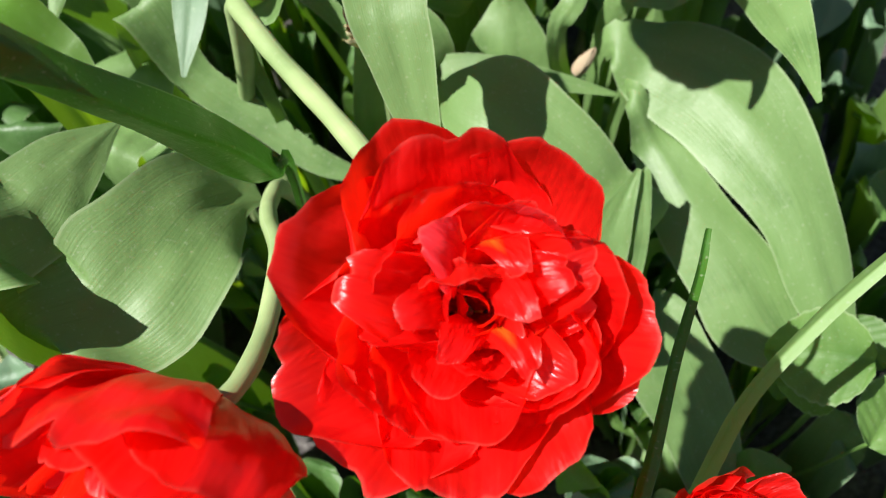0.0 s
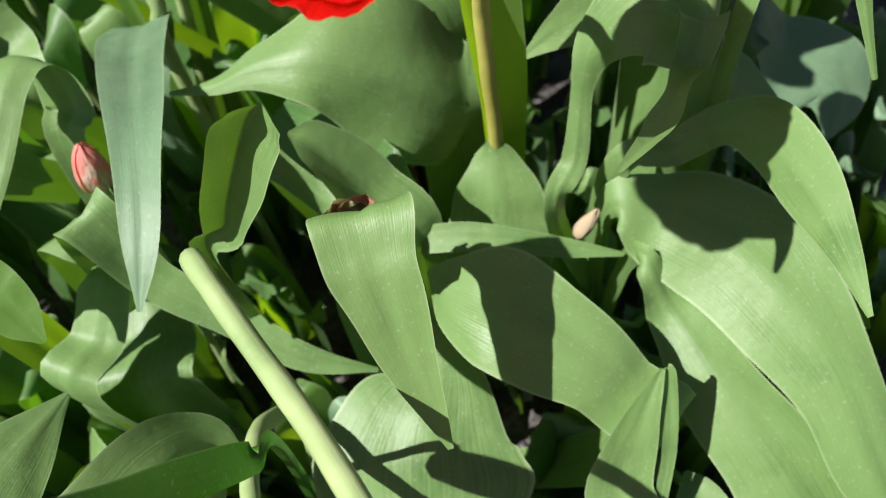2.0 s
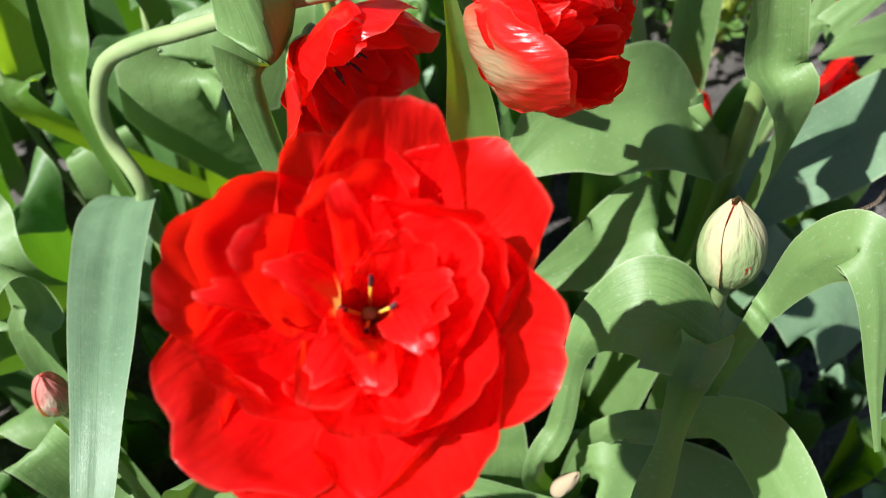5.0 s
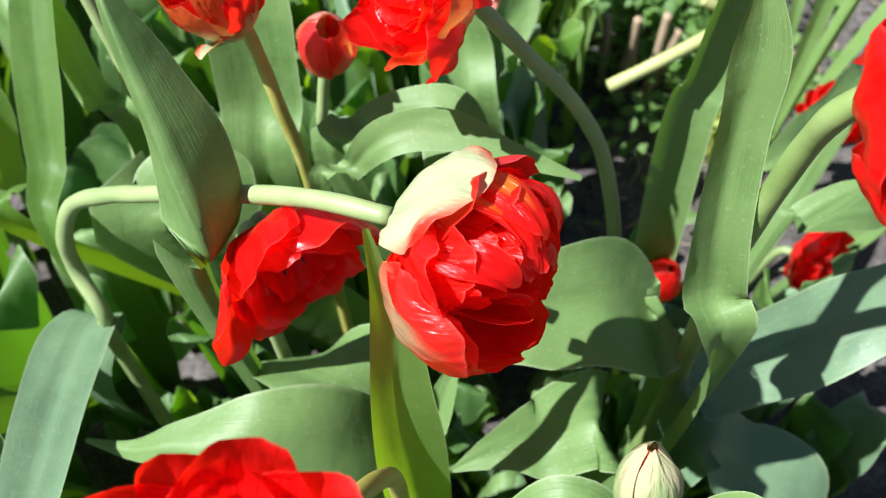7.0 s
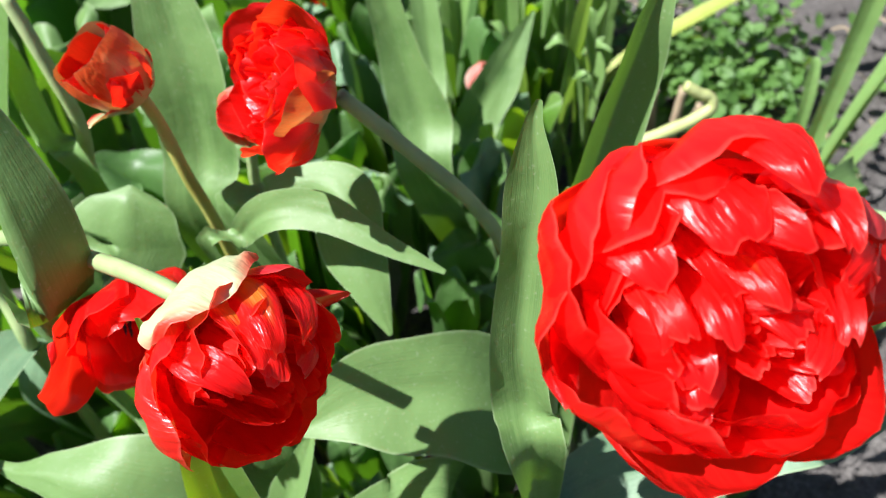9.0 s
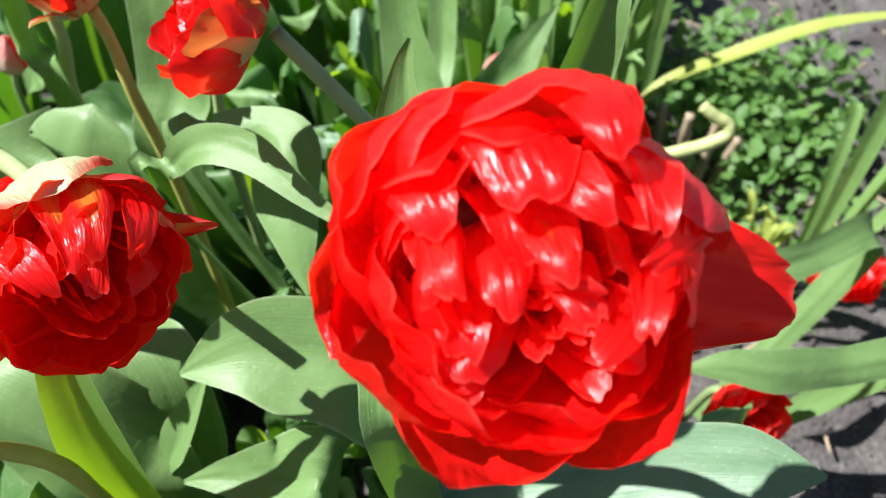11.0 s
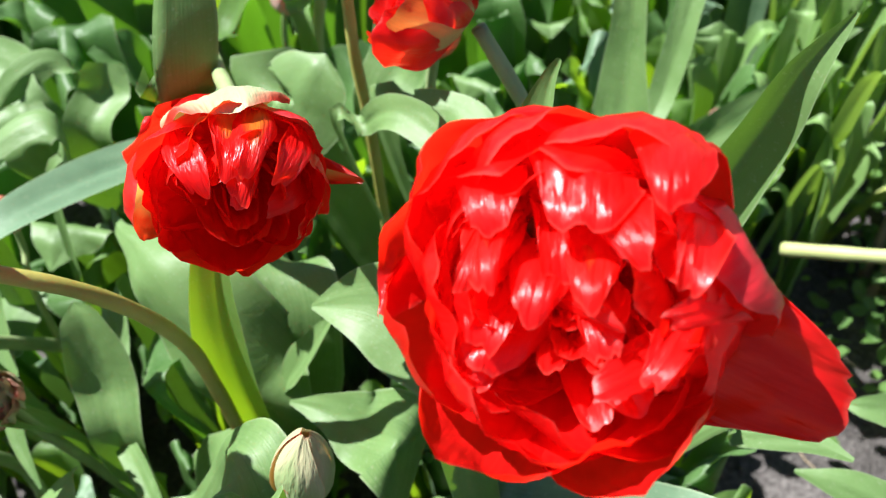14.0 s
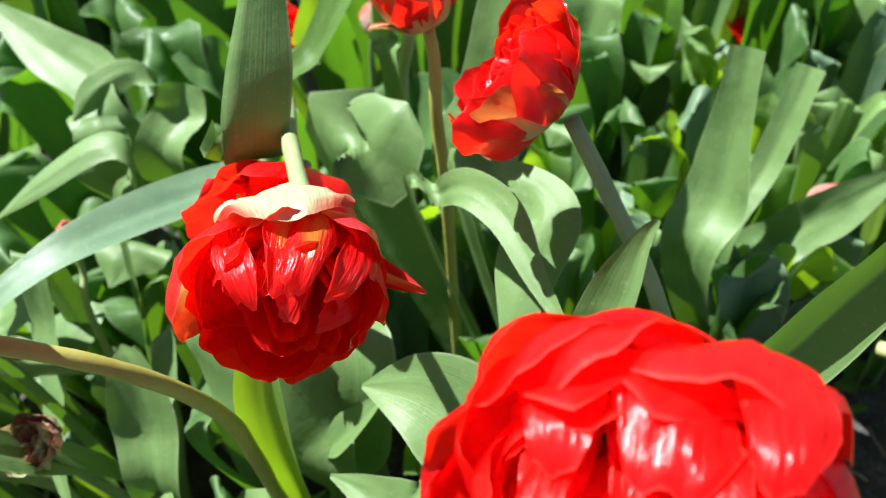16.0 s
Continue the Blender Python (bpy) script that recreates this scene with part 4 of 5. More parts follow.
ax = (0.06, -0.50, 0.86)
rows = [(98, 5.4, 2.3, 95, 30, -20, R), (132, 5.3, 2.2, 95, 40, -10, R), (168, 5.4, 2.4, 95, 42, 5, R), (200, 5.4, 2.2, 95, 48, 5, R), (228, 5.2, 2.1, 95, 50, 0, R)]
rows += [(262, 5.0, 2.2, 92, 42, -10, R), (300, 5.0, 2.2, 92, 42, -10, R), (335, 4.9, 2.1, 95, 40, -15, R), (8, 5.2, 2.2, 95, 34, -30, R), (50, 5.3, 2.2, 95, 34, -35, R)]
rows += [(30, 4.9, 2.0, 84, 24, -40, R), (68, 4.7, 1.9, 84, 20, -45, RED_SATIN), (115, 4.5, 1.8, 82, 18, -20, R), (150, 4.3, 1.4, 80, 22, -60, R, 0.2, 1.3), (185, 4.3, 1.9, 80, 34, -20, R)]
rows += [(222, 4.3, 1.8, 80, 32, -15, R), (275, 4.2, 1.7, 78, 26, -25, R), (318, 4.2, 1.7, 80, 28, -30, R), (350, 4.4, 1.8, 82, 26, -45, R)]
rows += [(160, 4.4, 1.3, 62, 6, 105, S, 0.0, 0.7), (20, 4.3, 1.4, 62, 6, 90, S), (60, 4.1, 1.3, 60, 2, 75, R), (100, 3.7, 1.3, 60, -2, -45, S), (200, 3.8, 1.3, 60, 8, 80, R)]
rows += [(240, 3.4, 1.2, 60, 10, 30, R), (280, 3.3, 1.2, 60, 10, -20, R), (330, 3.9, 1.3, 60, 8, 85, S), (0, 3.9, 1.1, 56, 6, 90, R)]
rows += [(90, 3.1, 0.85, 44, -4, 60, S), (150, 2.9, 0.8, 44, 0, -30, R), (210, 2.8, 0.8, 44, 2, -30, R), (265, 2.8, 0.8, 44, 2, -30, R), (320, 2.9, 0.9, 44, 4, 40, S), (25, 3.0, 0.9, 44, 0, 50, S)]
rows += [(60, 2.5, 0.6, 24, -8, -30, R), (180, 2.4, 0.6, 24, -6, -30, R), (300, 2.4, 0.6, 24, -6, -30, R)]
a_base = back((-12.7, -28.8, 34.5), ax, 2.2)
hd = arranged_bloom("a", a_base, ax, (0.13, 0.83, 0.54), rows, 11, 0.18)
bent = [(-1.5, 1.3, 165, 0.85, 3.5, RED_SATIN), (0.7, 0.6, -70, 0.55, 3.4, RED_FLAME), (1.7, 0.1, -45, 0.65, 3.3, R), (-0.5, -1.4, -115, 0.6, 3.2, R), (1.0, -1.6, -75, 0.6, 3.2, RED_FLAME), (2.3, 1.3, 15, 0.8, 3.3, R), (-1.9, -0.3, -160, 0.7, 3.2, R)]
bent_petals(hd, a_base, view_frame(ax, (0.13, 0.83, 0.54)), bent, 12, 3.1)
anthers("a", hd, a_base, ax, 4, 1.2, 0.4, 3)
ax = (-0.40, -0.85, 0.10)
double_bloom("a2", back((-20.4, -30.8, 32.2), ax, 1.6), ax, 1.25, 12, 0.35, (RED_SATIN, RED, RED))
ax = (0.05, -0.45, 0.85)
double_bloom("a3", back((-5.7, -32.6, 25.4), ax, 1.2), ax, 0.6, 13, 0.5)
ax = (0.05, -0.36, 0.92)
rows = [(80, 5.7, 1.7, 90, 16, -15, R), (26, 5.4, 2.1, 90, 26, -20, R), (340, 5.3, 2.3, 90, 30, -20, R), (298, 5.3, 2.3, 90, 34, -20, R), (256, 5.2, 2.3, 90, 44, -15, R)]
rows += [(208, 5.3, 2.6, 90, 48, -12, R), (172, 5.3, 2.2, 90, 28, -20, R), (142, 5.0, 2.0, 90, 26, -25, R), (112, 4.8, 1.8, 88, 24, -20, R)]
rows += [(45, 4.9, 1.9, 78, 14, -25, R), (322, 4.7, 1.8, 78, 18, -25, R), (268, 4.6, 1.8, 78, 20, -20, R), (100, 4.6, 1.5, 76, 12, -25, R), (200, 4.6, 1.7, 78, 26, -10, R), (10, 4.6, 1.6, 70, 8, -10, R), (150, 4.4, 1.4, 70, 10, 20, R)]
rows += [(178, 4.3, 0.8, 64, 20, 40, S, 0.2, 1.5), (118, 4.2, 0.75, 52, 4, 40, R, 0.2, 1.4), (245, 4.1, 1.0, 56, 2, 30, S), (285, 4.2, 1.1, 54, 0, 40, R), (330, 4.0, 0.9, 54, 0, 30, R), (60, 4.1, 0.9, 50, 0, 30, R)]
rows += [(10, 3.9, 0.6, 46, 2, 30, R, 0.3), (225, 3.7, 0.7, 38, -6, 30, R), (300, 3.8, 0.7, 38, -6, 40, R), (70, 3.6, 0.6, 36, -6, 20, R)]
b_base = back((-11.9, -11.2, 43.7), ax, 2.9)
hd = arranged_bloom("b", b_base, ax, (0.06, 0.84, 0.54), rows, 14, 0.13, 0.75, 0.96, "", 1.12)
bent = [(-1.9, 0.3, 175, 0.6, 3.1, RED_FLAME), (-0.1, -1.9, -95, 0.6, 3.1, RED_FLAME), (1.5, -0.9, -50, 0.6, 3.1, R), (-1.5, -1.2, -140, 0.55, 3.0, R)]
bent_petals(hd, b_base, view_frame(ax, (0.06, 0.84, 0.54)), bent, 13, 3.0)
anthers("b", hd, b_base, ax, 4, 2.1, 0.45, 4)
ax = (0.62, -0.66, -0.2)
c_base = back((-12.4, 2.2, 35.6), ax, 2.2)
rows = [(70, 5.0, 1.9, 95, 8, -10, RED_SATIN), (120, 4.8, 2.0, 95, 14, -5, R), (180, 4.7, 2.0, 95, 24, 0, R), (236, 5.7, 2.1, 95, 18, 5, R), (290, 4.8, 1.9, 95, 12, -10, R), (5, 4.8, 2.0, 95, 8, -10, R)]
rows += [(40, 4.4, 1.7, 85, 4, -15, R), (150, 4.3, 1.6, 85, 8, -10, R), (260, 4.3, 1.7, 85, 6, -15, R), (325, 4.3, 1.7, 85, 2, -20, R), (95, 4.2, 1.5, 80, 4, -15, R)]
rows += [(20, 3.2, 0.9, 60, 0, -20, S), (280, 3.2, 0.9, 60, 2, -20, R)]
hd = arranged_bloom("c", c_base, ax, (-0.07, 0.83, 0.55), rows, 15, 0.1, 0.85, 0.92)
anthers("c", hd, c_base, ax, 6, 1.8, 0.5, 6)
ax = (0.82, -0.40, 0.36)
up = (-0.45, 0.66, 0.60)
c_base = back((-6.0, -0.7, 40.75), ax, 2.6)
rows = [(298, 5.8, 2.2, 95, -6, -30, R), (248, 5.9, 2.2, 95, -4, -25, R), (200, 5.6, 2.0, 95, 0, -15, R), (158, 5.4, 1.8, 95, 6, 10, R), (60, 5.4, 1.9, 95, 2, -5, RED_SATIN), (20, 5.5, 1.9, 95, -4, -20, R), (338, 5.6, 2.0, 95, -6, -30, R)]
rows += [(272, 5.5, 2.0, 85, -2, -35, R), (215, 5.4, 1.9, 85, -2, -35, R), (165, 5.2, 1.7, 85, 0, -10, S), (110, 5.2, 1.6, 85, 2, 10, S), (40, 5.3, 1.7, 85, -4, -30, R), (330, 5.4, 1.8, 85, -4, -35, R)]
rows += [(105, 5.2, 1.2, 66, -8, 30, S), (150, 5.1, 1.2, 66, -10, 10, S), (200, 5.0, 1.2, 68, -12, -20, R), (250, 5.0, 1.3, 68, -12, -20, R), (300, 5.0, 1.2, 68, -12, -20, R), (350, 5.0, 1.2, 66, -12, -10, R), (60, 5.1, 1.1, 66, -8, 20, S)]
rows += [(85, 5.0, 0.9, 46, -14, 20, S), (130, 5.0, 0.9, 46, -16, 10, R), (180, 4.8, 0.85, 48, -16, 0, R), (230, 4.8, 0.85, 48, -16, 0, R), (280, 4.8, 0.85, 48, -16, 0, R), (330, 4.8, 0.85, 48, -16, 0, R), (30, 4.9, 0.85, 46, -16, 10, R)]
rows += [(60, 4.6, 0.6, 24, -14, 20, R), (140, 4.6, 0.6, 24, -14, 20, R), (220, 4.5, 0.6, 24, -14, 10, R), (300, 4.5, 0.6, 24, -14, 10, R)]
hd = arranged_bloom("c2", c_base, ax, up, rows, 16, 0.13, 0.85, 0.92, "", 1.15, 0.7, 0.3)
bent = [(0.1, 1.2, -85, 0.8, 4.8, RED_FLAME), (-1.0, 0.9, -95, 0.8, 4.7, RED_FLAME), (1.0, 0.8, -110, 0.6, 4.7, R), (0.3, 0.2, -80, 0.6, 4.5, RED_FLAME), (-1.6, 0.0, -60, 0.6, 4.5, R), (-0.6, -0.2, -100, 0.55, 4.3, R), (0.9, -0.6, -140, 0.5, 4.3, R)]
bent_petals(hd, c_base, view_frame(ax, up), bent, 8, 3.6)
lone_petal("c2", hd, c_base, ax, (-0.30, 0.22, 0.90), 4.9, 2.5, 108, -10, 0.95, 0.05, CREAM, 4, -20, "cream-green outer petal", 0, 1.0, 0.6)
lone_petal("c2", hd, c_base, ax, (-0.35, -0.9, 0.25), 5.3, 2.0, 99, -4, 0.95, 0.05, RED_PALE, 5, -10, "pale-streaked outer petal", 0, 1.0, 0.6)
lone_petal("c2", hd, c_base, ax, (0.83, 0.60, 0.0), 4.7, 0.95, 98, 22, 0.6, 0.05, RED_PALE, 6, 25, "", 0.9, 0.5, 0.55)
ax = (0.25, -0.58, 0.78)
up = (-0.45, 0.66, 0.60)
d_base = back((6.65, 0.2, 46.2), ax, 2.8)
rows = [(128, 7.0, 3.1, 97, 4, -55, R), (84, 6.9, 2.8, 97, 2, -55, R), (36, 7.0, 2.6, 97, -6, -85, RED_SATIN), (-68, 6.9, 2.5, 97, 8, -35, R), (-108, 7.0, 2.6, 97, 8, -40, R)]
rows += [(-150, 6.7, 2.5, 97, 6, -45, R), (172, 6.8, 2.5, 97, 4, -50, R), (-26, 6.9, 1.8, 97, 80, 0, R, 0.1, 0.5), (-12, 6.7, 2.2, 95, 0, -60, R)]
rows += [(140, 6.5, 2.9, 88, -4, -50, R), (92, 6.5, 2.7, 88, -6, -55, R), (44, 6.3, 2.3, 88, -6, -70, R), (-10, 6.3, 2.3, 88, -6, -60, R), (-78, 6.4, 2.8, 90, 2, -40, R), (-138, 6.3, 2.6, 88, -2, -40, R), (190, 6.3, 2.3, 88, -4, -45, R)]
rows += [(112, 5.9, 2.3, 76, -18, -20, R), (70, 5.8, 2.2, 76, -18, -30, R), (165, 5.8, 2.2, 76, -16, -20, R), (28, 5.8, 1.8, 74, -16, -20, R), (-20, 5.4, 1.5, 72, -10, 40, R)]
rows += [(-105, 6.2, 2.9, 80, -14, -25, R), (-145, 5.7, 1.9, 76, -12, -15, R), (220, 5.5, 1.5, 72, -16, 20, R)]
rows += [(20, 4.8, 1.2, 54, -18, 30, R), (-40, 4.9, 0.9, 54, -8, 70, R), (-62, 4.8, 0.8, 56, -6, 65, R), (-20, 4.9, 0.8, 52, -8, 75, R), (200, 5.0, 1.2, 56, -18, 30, R)]
rows += [(-30, 4.7, 0.65, 34, -8, 60, R), (-50, 4.6, 0.6, 34, -6, 55, R), (-75, 4.5, 0.7, 38, -8, 40, R), (230, 4.5, 0.8, 36, -14, 30, R)]
rows += [(-60, 4.2, 0.6, 20, -10, 30, R), (-140, 4.2, 0.65, 22, -12, 20, R), (-90, 4.1, 0.55, 12, -6, 30, R), (20, 4.0, 0.6, 12, -8, 20, R), (160, 4.0, 0.6, 10, -10, 10, R)]
hd = arranged_bloom("d", d_base, ax, up, rows, 17, 0.2, 0.9, 0.99, "", 1.2, 0.8, 0.2)
bent = [(0.45, -0.35, -88, 0.72, 4.9, RED_FLAME), (1.2, 0.45, -65, 0.68, 5.0, R), (-2.3, -0.2, -110, 0.62, 4.75, RED_FLAME), (-1.25, -0.2, -77, 0.64, 4.9, RED_FLAME), (-0.5, 1.3, -99, 1.3, 5.1, R), (1.8, 0.4, -106, 0.55, 5.1, R), (-0.5, 0.1, -95, 1.0, 4.4, R), (-0.45, -0.8, -92, 0.85, 4.65, R), (0.5, -1.5, -80, 0.7, 4.4, R)]
bent += [(1.2, -0.9, -29, 0.42, 4.5, R), (0.9, -2.1, -146, 0.65, 4.7, R), (2.3, -1.9, -110, 0.55, 4.6, R), (1.6, 1.9, -93, 0.9, 5.1, R), (-2.1, -1.5, -100, 0.8, 4.5, R), (-0.7, -2.0, -85, 1.2, 4.2, R), (-1.7, -2.5, -110, 0.9, 4.0, R), (2.3, -0.7, -150, 0.5, 4.8, R), (0.9, 0.2, -80, 0.9, 4.3, R), (-1.9, 0.9, -80, 0.9, 4.7, R)]
bent_petals(hd, d_base, view_frame(ax, up), bent, 3)
ax = (-0.66, -0.46, 0.52)
hd = double_bloom("e", (-7.1, 11.6, 40.0), ax, 0.92, 18, -0.05, (RED, RED_STREAK, RED), wild=0.35)
lone_petal("e", hd, (-7.1, 11.6, 40.0), ax, (0.8, -0.5, -0.1), 4.4, 1.9, 95, 6, 0.8, 0.08, AMBER, 5, 0, "amber-streaked outer petal", 0, 0.4, 0.55)
ax = (-0.5, -0.1, 0.88)
f_base = (-15.4, 11.6, 38.6)
double_bloom("f", f_base, ax, 0.57, 19, -0.3, (RED, RED_STREAK, RED), "tight red inner petals", 0.0, False, wild=0.2)
hd = bud("f", f_base, ax, 3.0, 1.55, [AMBER, CREAM, AMBER, RED, RED_STREAK, RED], 21, 0.12, "outer_petals", "half-open cup of amber and red outer petals", 0.34)
lone_petal("f", hd, f_base, ax, (-0.2, -0.9, -0.2), 2.2, 0.9, 104, 20, 0.9, 0.05, CREAM, 8, 60, "green-cream curled outer petal", 0, 0.45, 0.5)
ax = (0.1, -0.1, 1.0)
bud("g", (-13.1, 15.5, 32.9), (0.15, -0.35, 0.9), 3.3, 1.35, [RED_PALE, PINK, RED_SATIN, RED, PINK, RED], 20, 0.12, "flower_bud", "pink-red bud with a pale green foot", 0.07)
stem("n", [(0.6, -3.4, 16), (0.1, -4.4, 26), (-0.3, -4.8, 31.7)], 0.33)
bud("n", (-0.3, -4.8, 31.5), (-0.06, 0.28, 0.95), 3.5, 1.14, [GREEN_BUD, GREEN_BUD, GREEN_BUD, GREEN_BUD, RED_PALE, GREEN_BUD], 5, 0, "flower_bud", "shut cream-green bud with a reddish tip and a dark slit", 0.03)
bud("p", (-25.7, -5.0, 26.0), (0.1, 0.1, 1), 2.5, 0.72, [PINK], 6, 0.1, "flower_bud", "small pink bud")
double_bloom("w", (-15.2, -10.8, 27.0), (0.05, -0.25, 1), 0.46, 7, -0.25, (GREEN_BUD, WITHER, GREEN_BUD), "withered brown-pink bud in green outer petals", 0.0, True, (WITHER, GREEN_BUD, WITHER))
bud("w", (-15.2, -10.8, 26.9), (0.05, -0.25, 1), 1.75, 0.85, [GREEN_BUD], 9, 0.15, "outer_petals", "pale green outer petals", 0.32)
stem("w", [(-15.4, -9.6, 18), (-15.2, -10.4, 24), (-15.2, -10.8, 27.5)], 0.28)
stem("p", [(-24.6, -6.2, 22), (-25.4, -5.3, 24.5), (-25.7, -5.0, 26.1)], 0.2)
bud("h", (-6.2, -8.9, 21.4), (0.5, 0.2, 0.6), 1.6, 0.38, [DRY], 8, 0.0, "dry_tip", "brown dried tip")
stem("a3", [(-4.5, -27, 12), (-5.3, -30.5, 21), (-5.7, -32.0, 24.5)], 0.3)
stem("c", [(-15.0, 4.5, 22), (-15.2, 4.4, 31), (-14.8, 4.0, 35.2), (-13.7, 3.9, 35.9)], 0.33)

# ---- back of the bed ----
double_bloom("hh", (22.3, 33.5, 8.5), (0.1, -0.3, 0.9), 0.7, 31, 0.6)
stem("hh", [(22, 33.5, 4), (22.3, 33.5, 8.6)], 0.3)
double_bloom("ii", (16.2, 18.6, 12.0), (0.5, -0.5, 0.35), 0.85, 32, 0.5, (RED_PALE, RED))
stem("ii", [(14.5, 19.5, 7), (15.2, 19.2, 11.5), (16.2, 18.6, 12.1)], 0.3)
double_bloom("j1", (-38.9, 15.4, 20.5), (0.25, -0.1, 0.9), 0.6, 33, -0.1, (PINK, RED))
stem("j1", [(-38.6, 15.5, 10), (-38.9, 15.4, 20.7)], 0.3)
bud("j2", (-35.6, 21.2, 20.5), (0.3, 0, 1), 2.9, 1.2, [PINK, RED_SATIN], 34, 0.15)
stem("j2", [(-36.5, 21.0, 10), (-36.3, 21.0, 17), (-35.6, 21.2, 20.7)], 0.25)
double_bloom("j3", (-22.3, 55, 8.5), (0.1, -0.3, 0.9), 1.2, 35, 0.3)
stem("j3", [(-22.2, 55.2, 4), (-22.3, 55, 8.8)], 0.3)
bud("j4", (-5.2, 34.9, 17.6), (0.3, -0.2, 1), 2.8, 1.0, [PINK], 36, 0.25)
stem("j4", [(-5.4, 35.4, 8), (-5.2, 34.9, 17.8)], 0.25)
bud("o", (3.7, 10.5, 21.0), (0.15, -0.2, 1), 3.0, 1.15, [RED_STREAK, RED, RED_PALE], 37, 0.2)
stem("o", [(3.5, 10.8, 10), (3.7, 10.5, 21.2)], 0.25)

# low and hidden leaves that close the bed
rng = random.Random(5)


def wild_rows(x, y, height, reach, az, seed, half):
    """Stations and fold of an upright blade that leans out and may bend over at its tip."""
    r = random.Random(seed)
    a = radians(az)
    dx, dy = math.cos(a), math.sin(a)
    side = az - 90
    z1, z2 = height * r.uniform(0.45, 0.55), height * r.uniform(0.85, 0.95)
    rows = [
        (x, y, 0.3, half * 0.5, side, 0),
        (x + dx * reach * 0.2, y + dy * reach * 0.2, z1, half * 0.95, side, r.uniform(-8, 8)),
        (x + dx * reach * 0.5, y + dy * reach * 0.5, z2, half, side + r.uniform(-15, 15), r.uniform(-15, 15)),
        (x + dx * reach * 0.8, y + dy * reach * 0.8, height, half * 0.75, side + r.uniform(-20, 20), r.uniform(-20, 20)),
        (x + dx * reach * 1.1, y + dy * reach * 1.1, height * r.uniform(0.8, 1.05), 0.1, side, 0),
    ]
    return rows, r.choice((0.25, 0.35, -0.15))


def wild_leaf(key, x, y, height, reach, az, seed, half, mat=None):
    rows, fold = wild_rows(x, y, height, reach, az, seed, half)
    return leaf(key, rows, fold, seed, mat, down=False)


count = 0
for ix in range(-14, 5):
    for iy in range(-8, 16):
        x, y = ix * 4.5 + rng.uniform(-2.4, 2.4), iy * 4.5 + rng.uniform(-2.4, 2.4)
        if (x > 18 and y > -2) or (x > 11 and y > 14) or (x > -1 and y > 17) or (-19 < x < -8 and y < -29) or (x < -27 and y > -6) or (x < -45):
            continue
        front = y < 8
        k = "low%d" % count
        plant(k, (x, y), "tulip leaves standing low in the crowded bed", "tulip", "leafy tulips without bloom")
        for q in range(4 if front else 3):
            hgt = rng.uniform(6, 14) if front else rng.uniform(13, 21)
            # two in five picks are the green darkened to imitate shade
            wild_leaf(k, x, y, hgt, rng.uniform(1, 3.2) if front else rng.uniform(1.5, 3.5), rng.uniform(0, 360), count * 5 + q, rng.uniform(0.9, 1.9) if front else rng.uniform(1.3, 2.5), rng.choice((LEAF, LEAF_BLUE, LEAF_SHADE, LEAF_SHADE, LEAF_FRESH)))
        count += 1
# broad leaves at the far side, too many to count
# two of the three sets carry shade in their colour
for mat, seed in ((LEAF, 1), (LEAF_SHADE, 2), (LEAF_SHADE, 3)):
    fr = random.Random(seed)
    verts, faces, uvs = [], [], []
    for i in range(85):
        x, y = fr.uniform(-105, -27), fr.uniform(-14, 75)
        if math.hypot(x + 37, y - 18) < 5:
            continue
        rows, fold = wild_rows(x, y, fr.uniform(13, 22), fr.uniform(2.5, 6), fr.uniform(0, 360), seed * 1000 + i, fr.uniform(2.2, 3.9))
        v, f, u = leaf_sheet(rows, fold, i)
        k = len(verts)
        verts += v
        uvs += u
        faces += [tuple(k + q for q in face) for face in f]
    tagged(link_mesh("tulip_leaves", verts, faces, uvs, mat, None), "broad grey-green tulip leaves crowding the far side of the bed", "leaves", kind="stuff")

# strap-leaved clump behind
clump = new("strap_leaf_clump")
clump.location = (0.02, 0.45, 0)
tagged(clump, "clump of narrow light green strap leaves behind the tulips", "plant")
PLANTS["strap"] = clump
for i in range(46):
    x, y = rng.uniform(-9, 5), rng.uniform(36, 56)
    wild_leaf("strap", x, y, rng.uniform(14, 28), rng.uniform(0.8, 4.5), rng.uniform(0, 360), 900 + i, rng.uniform(0.55, 0.95), BLADE)
lily = new("strap_leaf_shoot")
lily.location = (0.21, 0.38, 0)
tagged(lily, "few slim green strap leaves on bare soil", "plant")
PLANTS["lily"] = lily
for dx, dy, az, reach, hgt, half in ((0, 0, 80, 3.0, 30, 0.75), (0.8, 0.5, 40, 9.0, 22, 0.6), (1.2, -0.4, 20, 11.0, 19, 0.65), (0.9, -1.0, 335, 10.0, 8, 0.7), (-0.6, 0.8, 100, 4.0, 17, 0.5)):
    wild_leaf("lily", 20.8 + dx, 38.0 + dy, hgt, reach, az, 960 + int(az), half, BLADE)
leaf("strap", [(5, 50, 6, 0.7, -60, 10), (10, 53.5, 8.5, 0.95, -60, 10), (17, 57, 11.5, 0.85, -60, 10), (25, 60, 13, 0.3, -60, 10)], 0.3, 77, YELLOW_GREEN)
twigs = new("dry_stalks")
twigs.location = (0.08, 0.45, 0)
tagged(twigs, "few broken dry brown stalks standing in the soil", "stalk")
PLANTS["twigs"] = twigs
for x, y, h, lean in ((8.2, 44.8, 9, 0.6), (9.6, 45.6, 7, -0.8), (10.8, 44.2, 10, 0.3), (12.0, 46.5, 6, 1.2), (6.9, 46.2, 8, -0.5)):
    stem("twigs", [(x, y, -0.5), (x + lean * 0.5, y, h * 0.5), (x + lean, y + 0.4, h)], 0.42, DRY, False, "stalk")
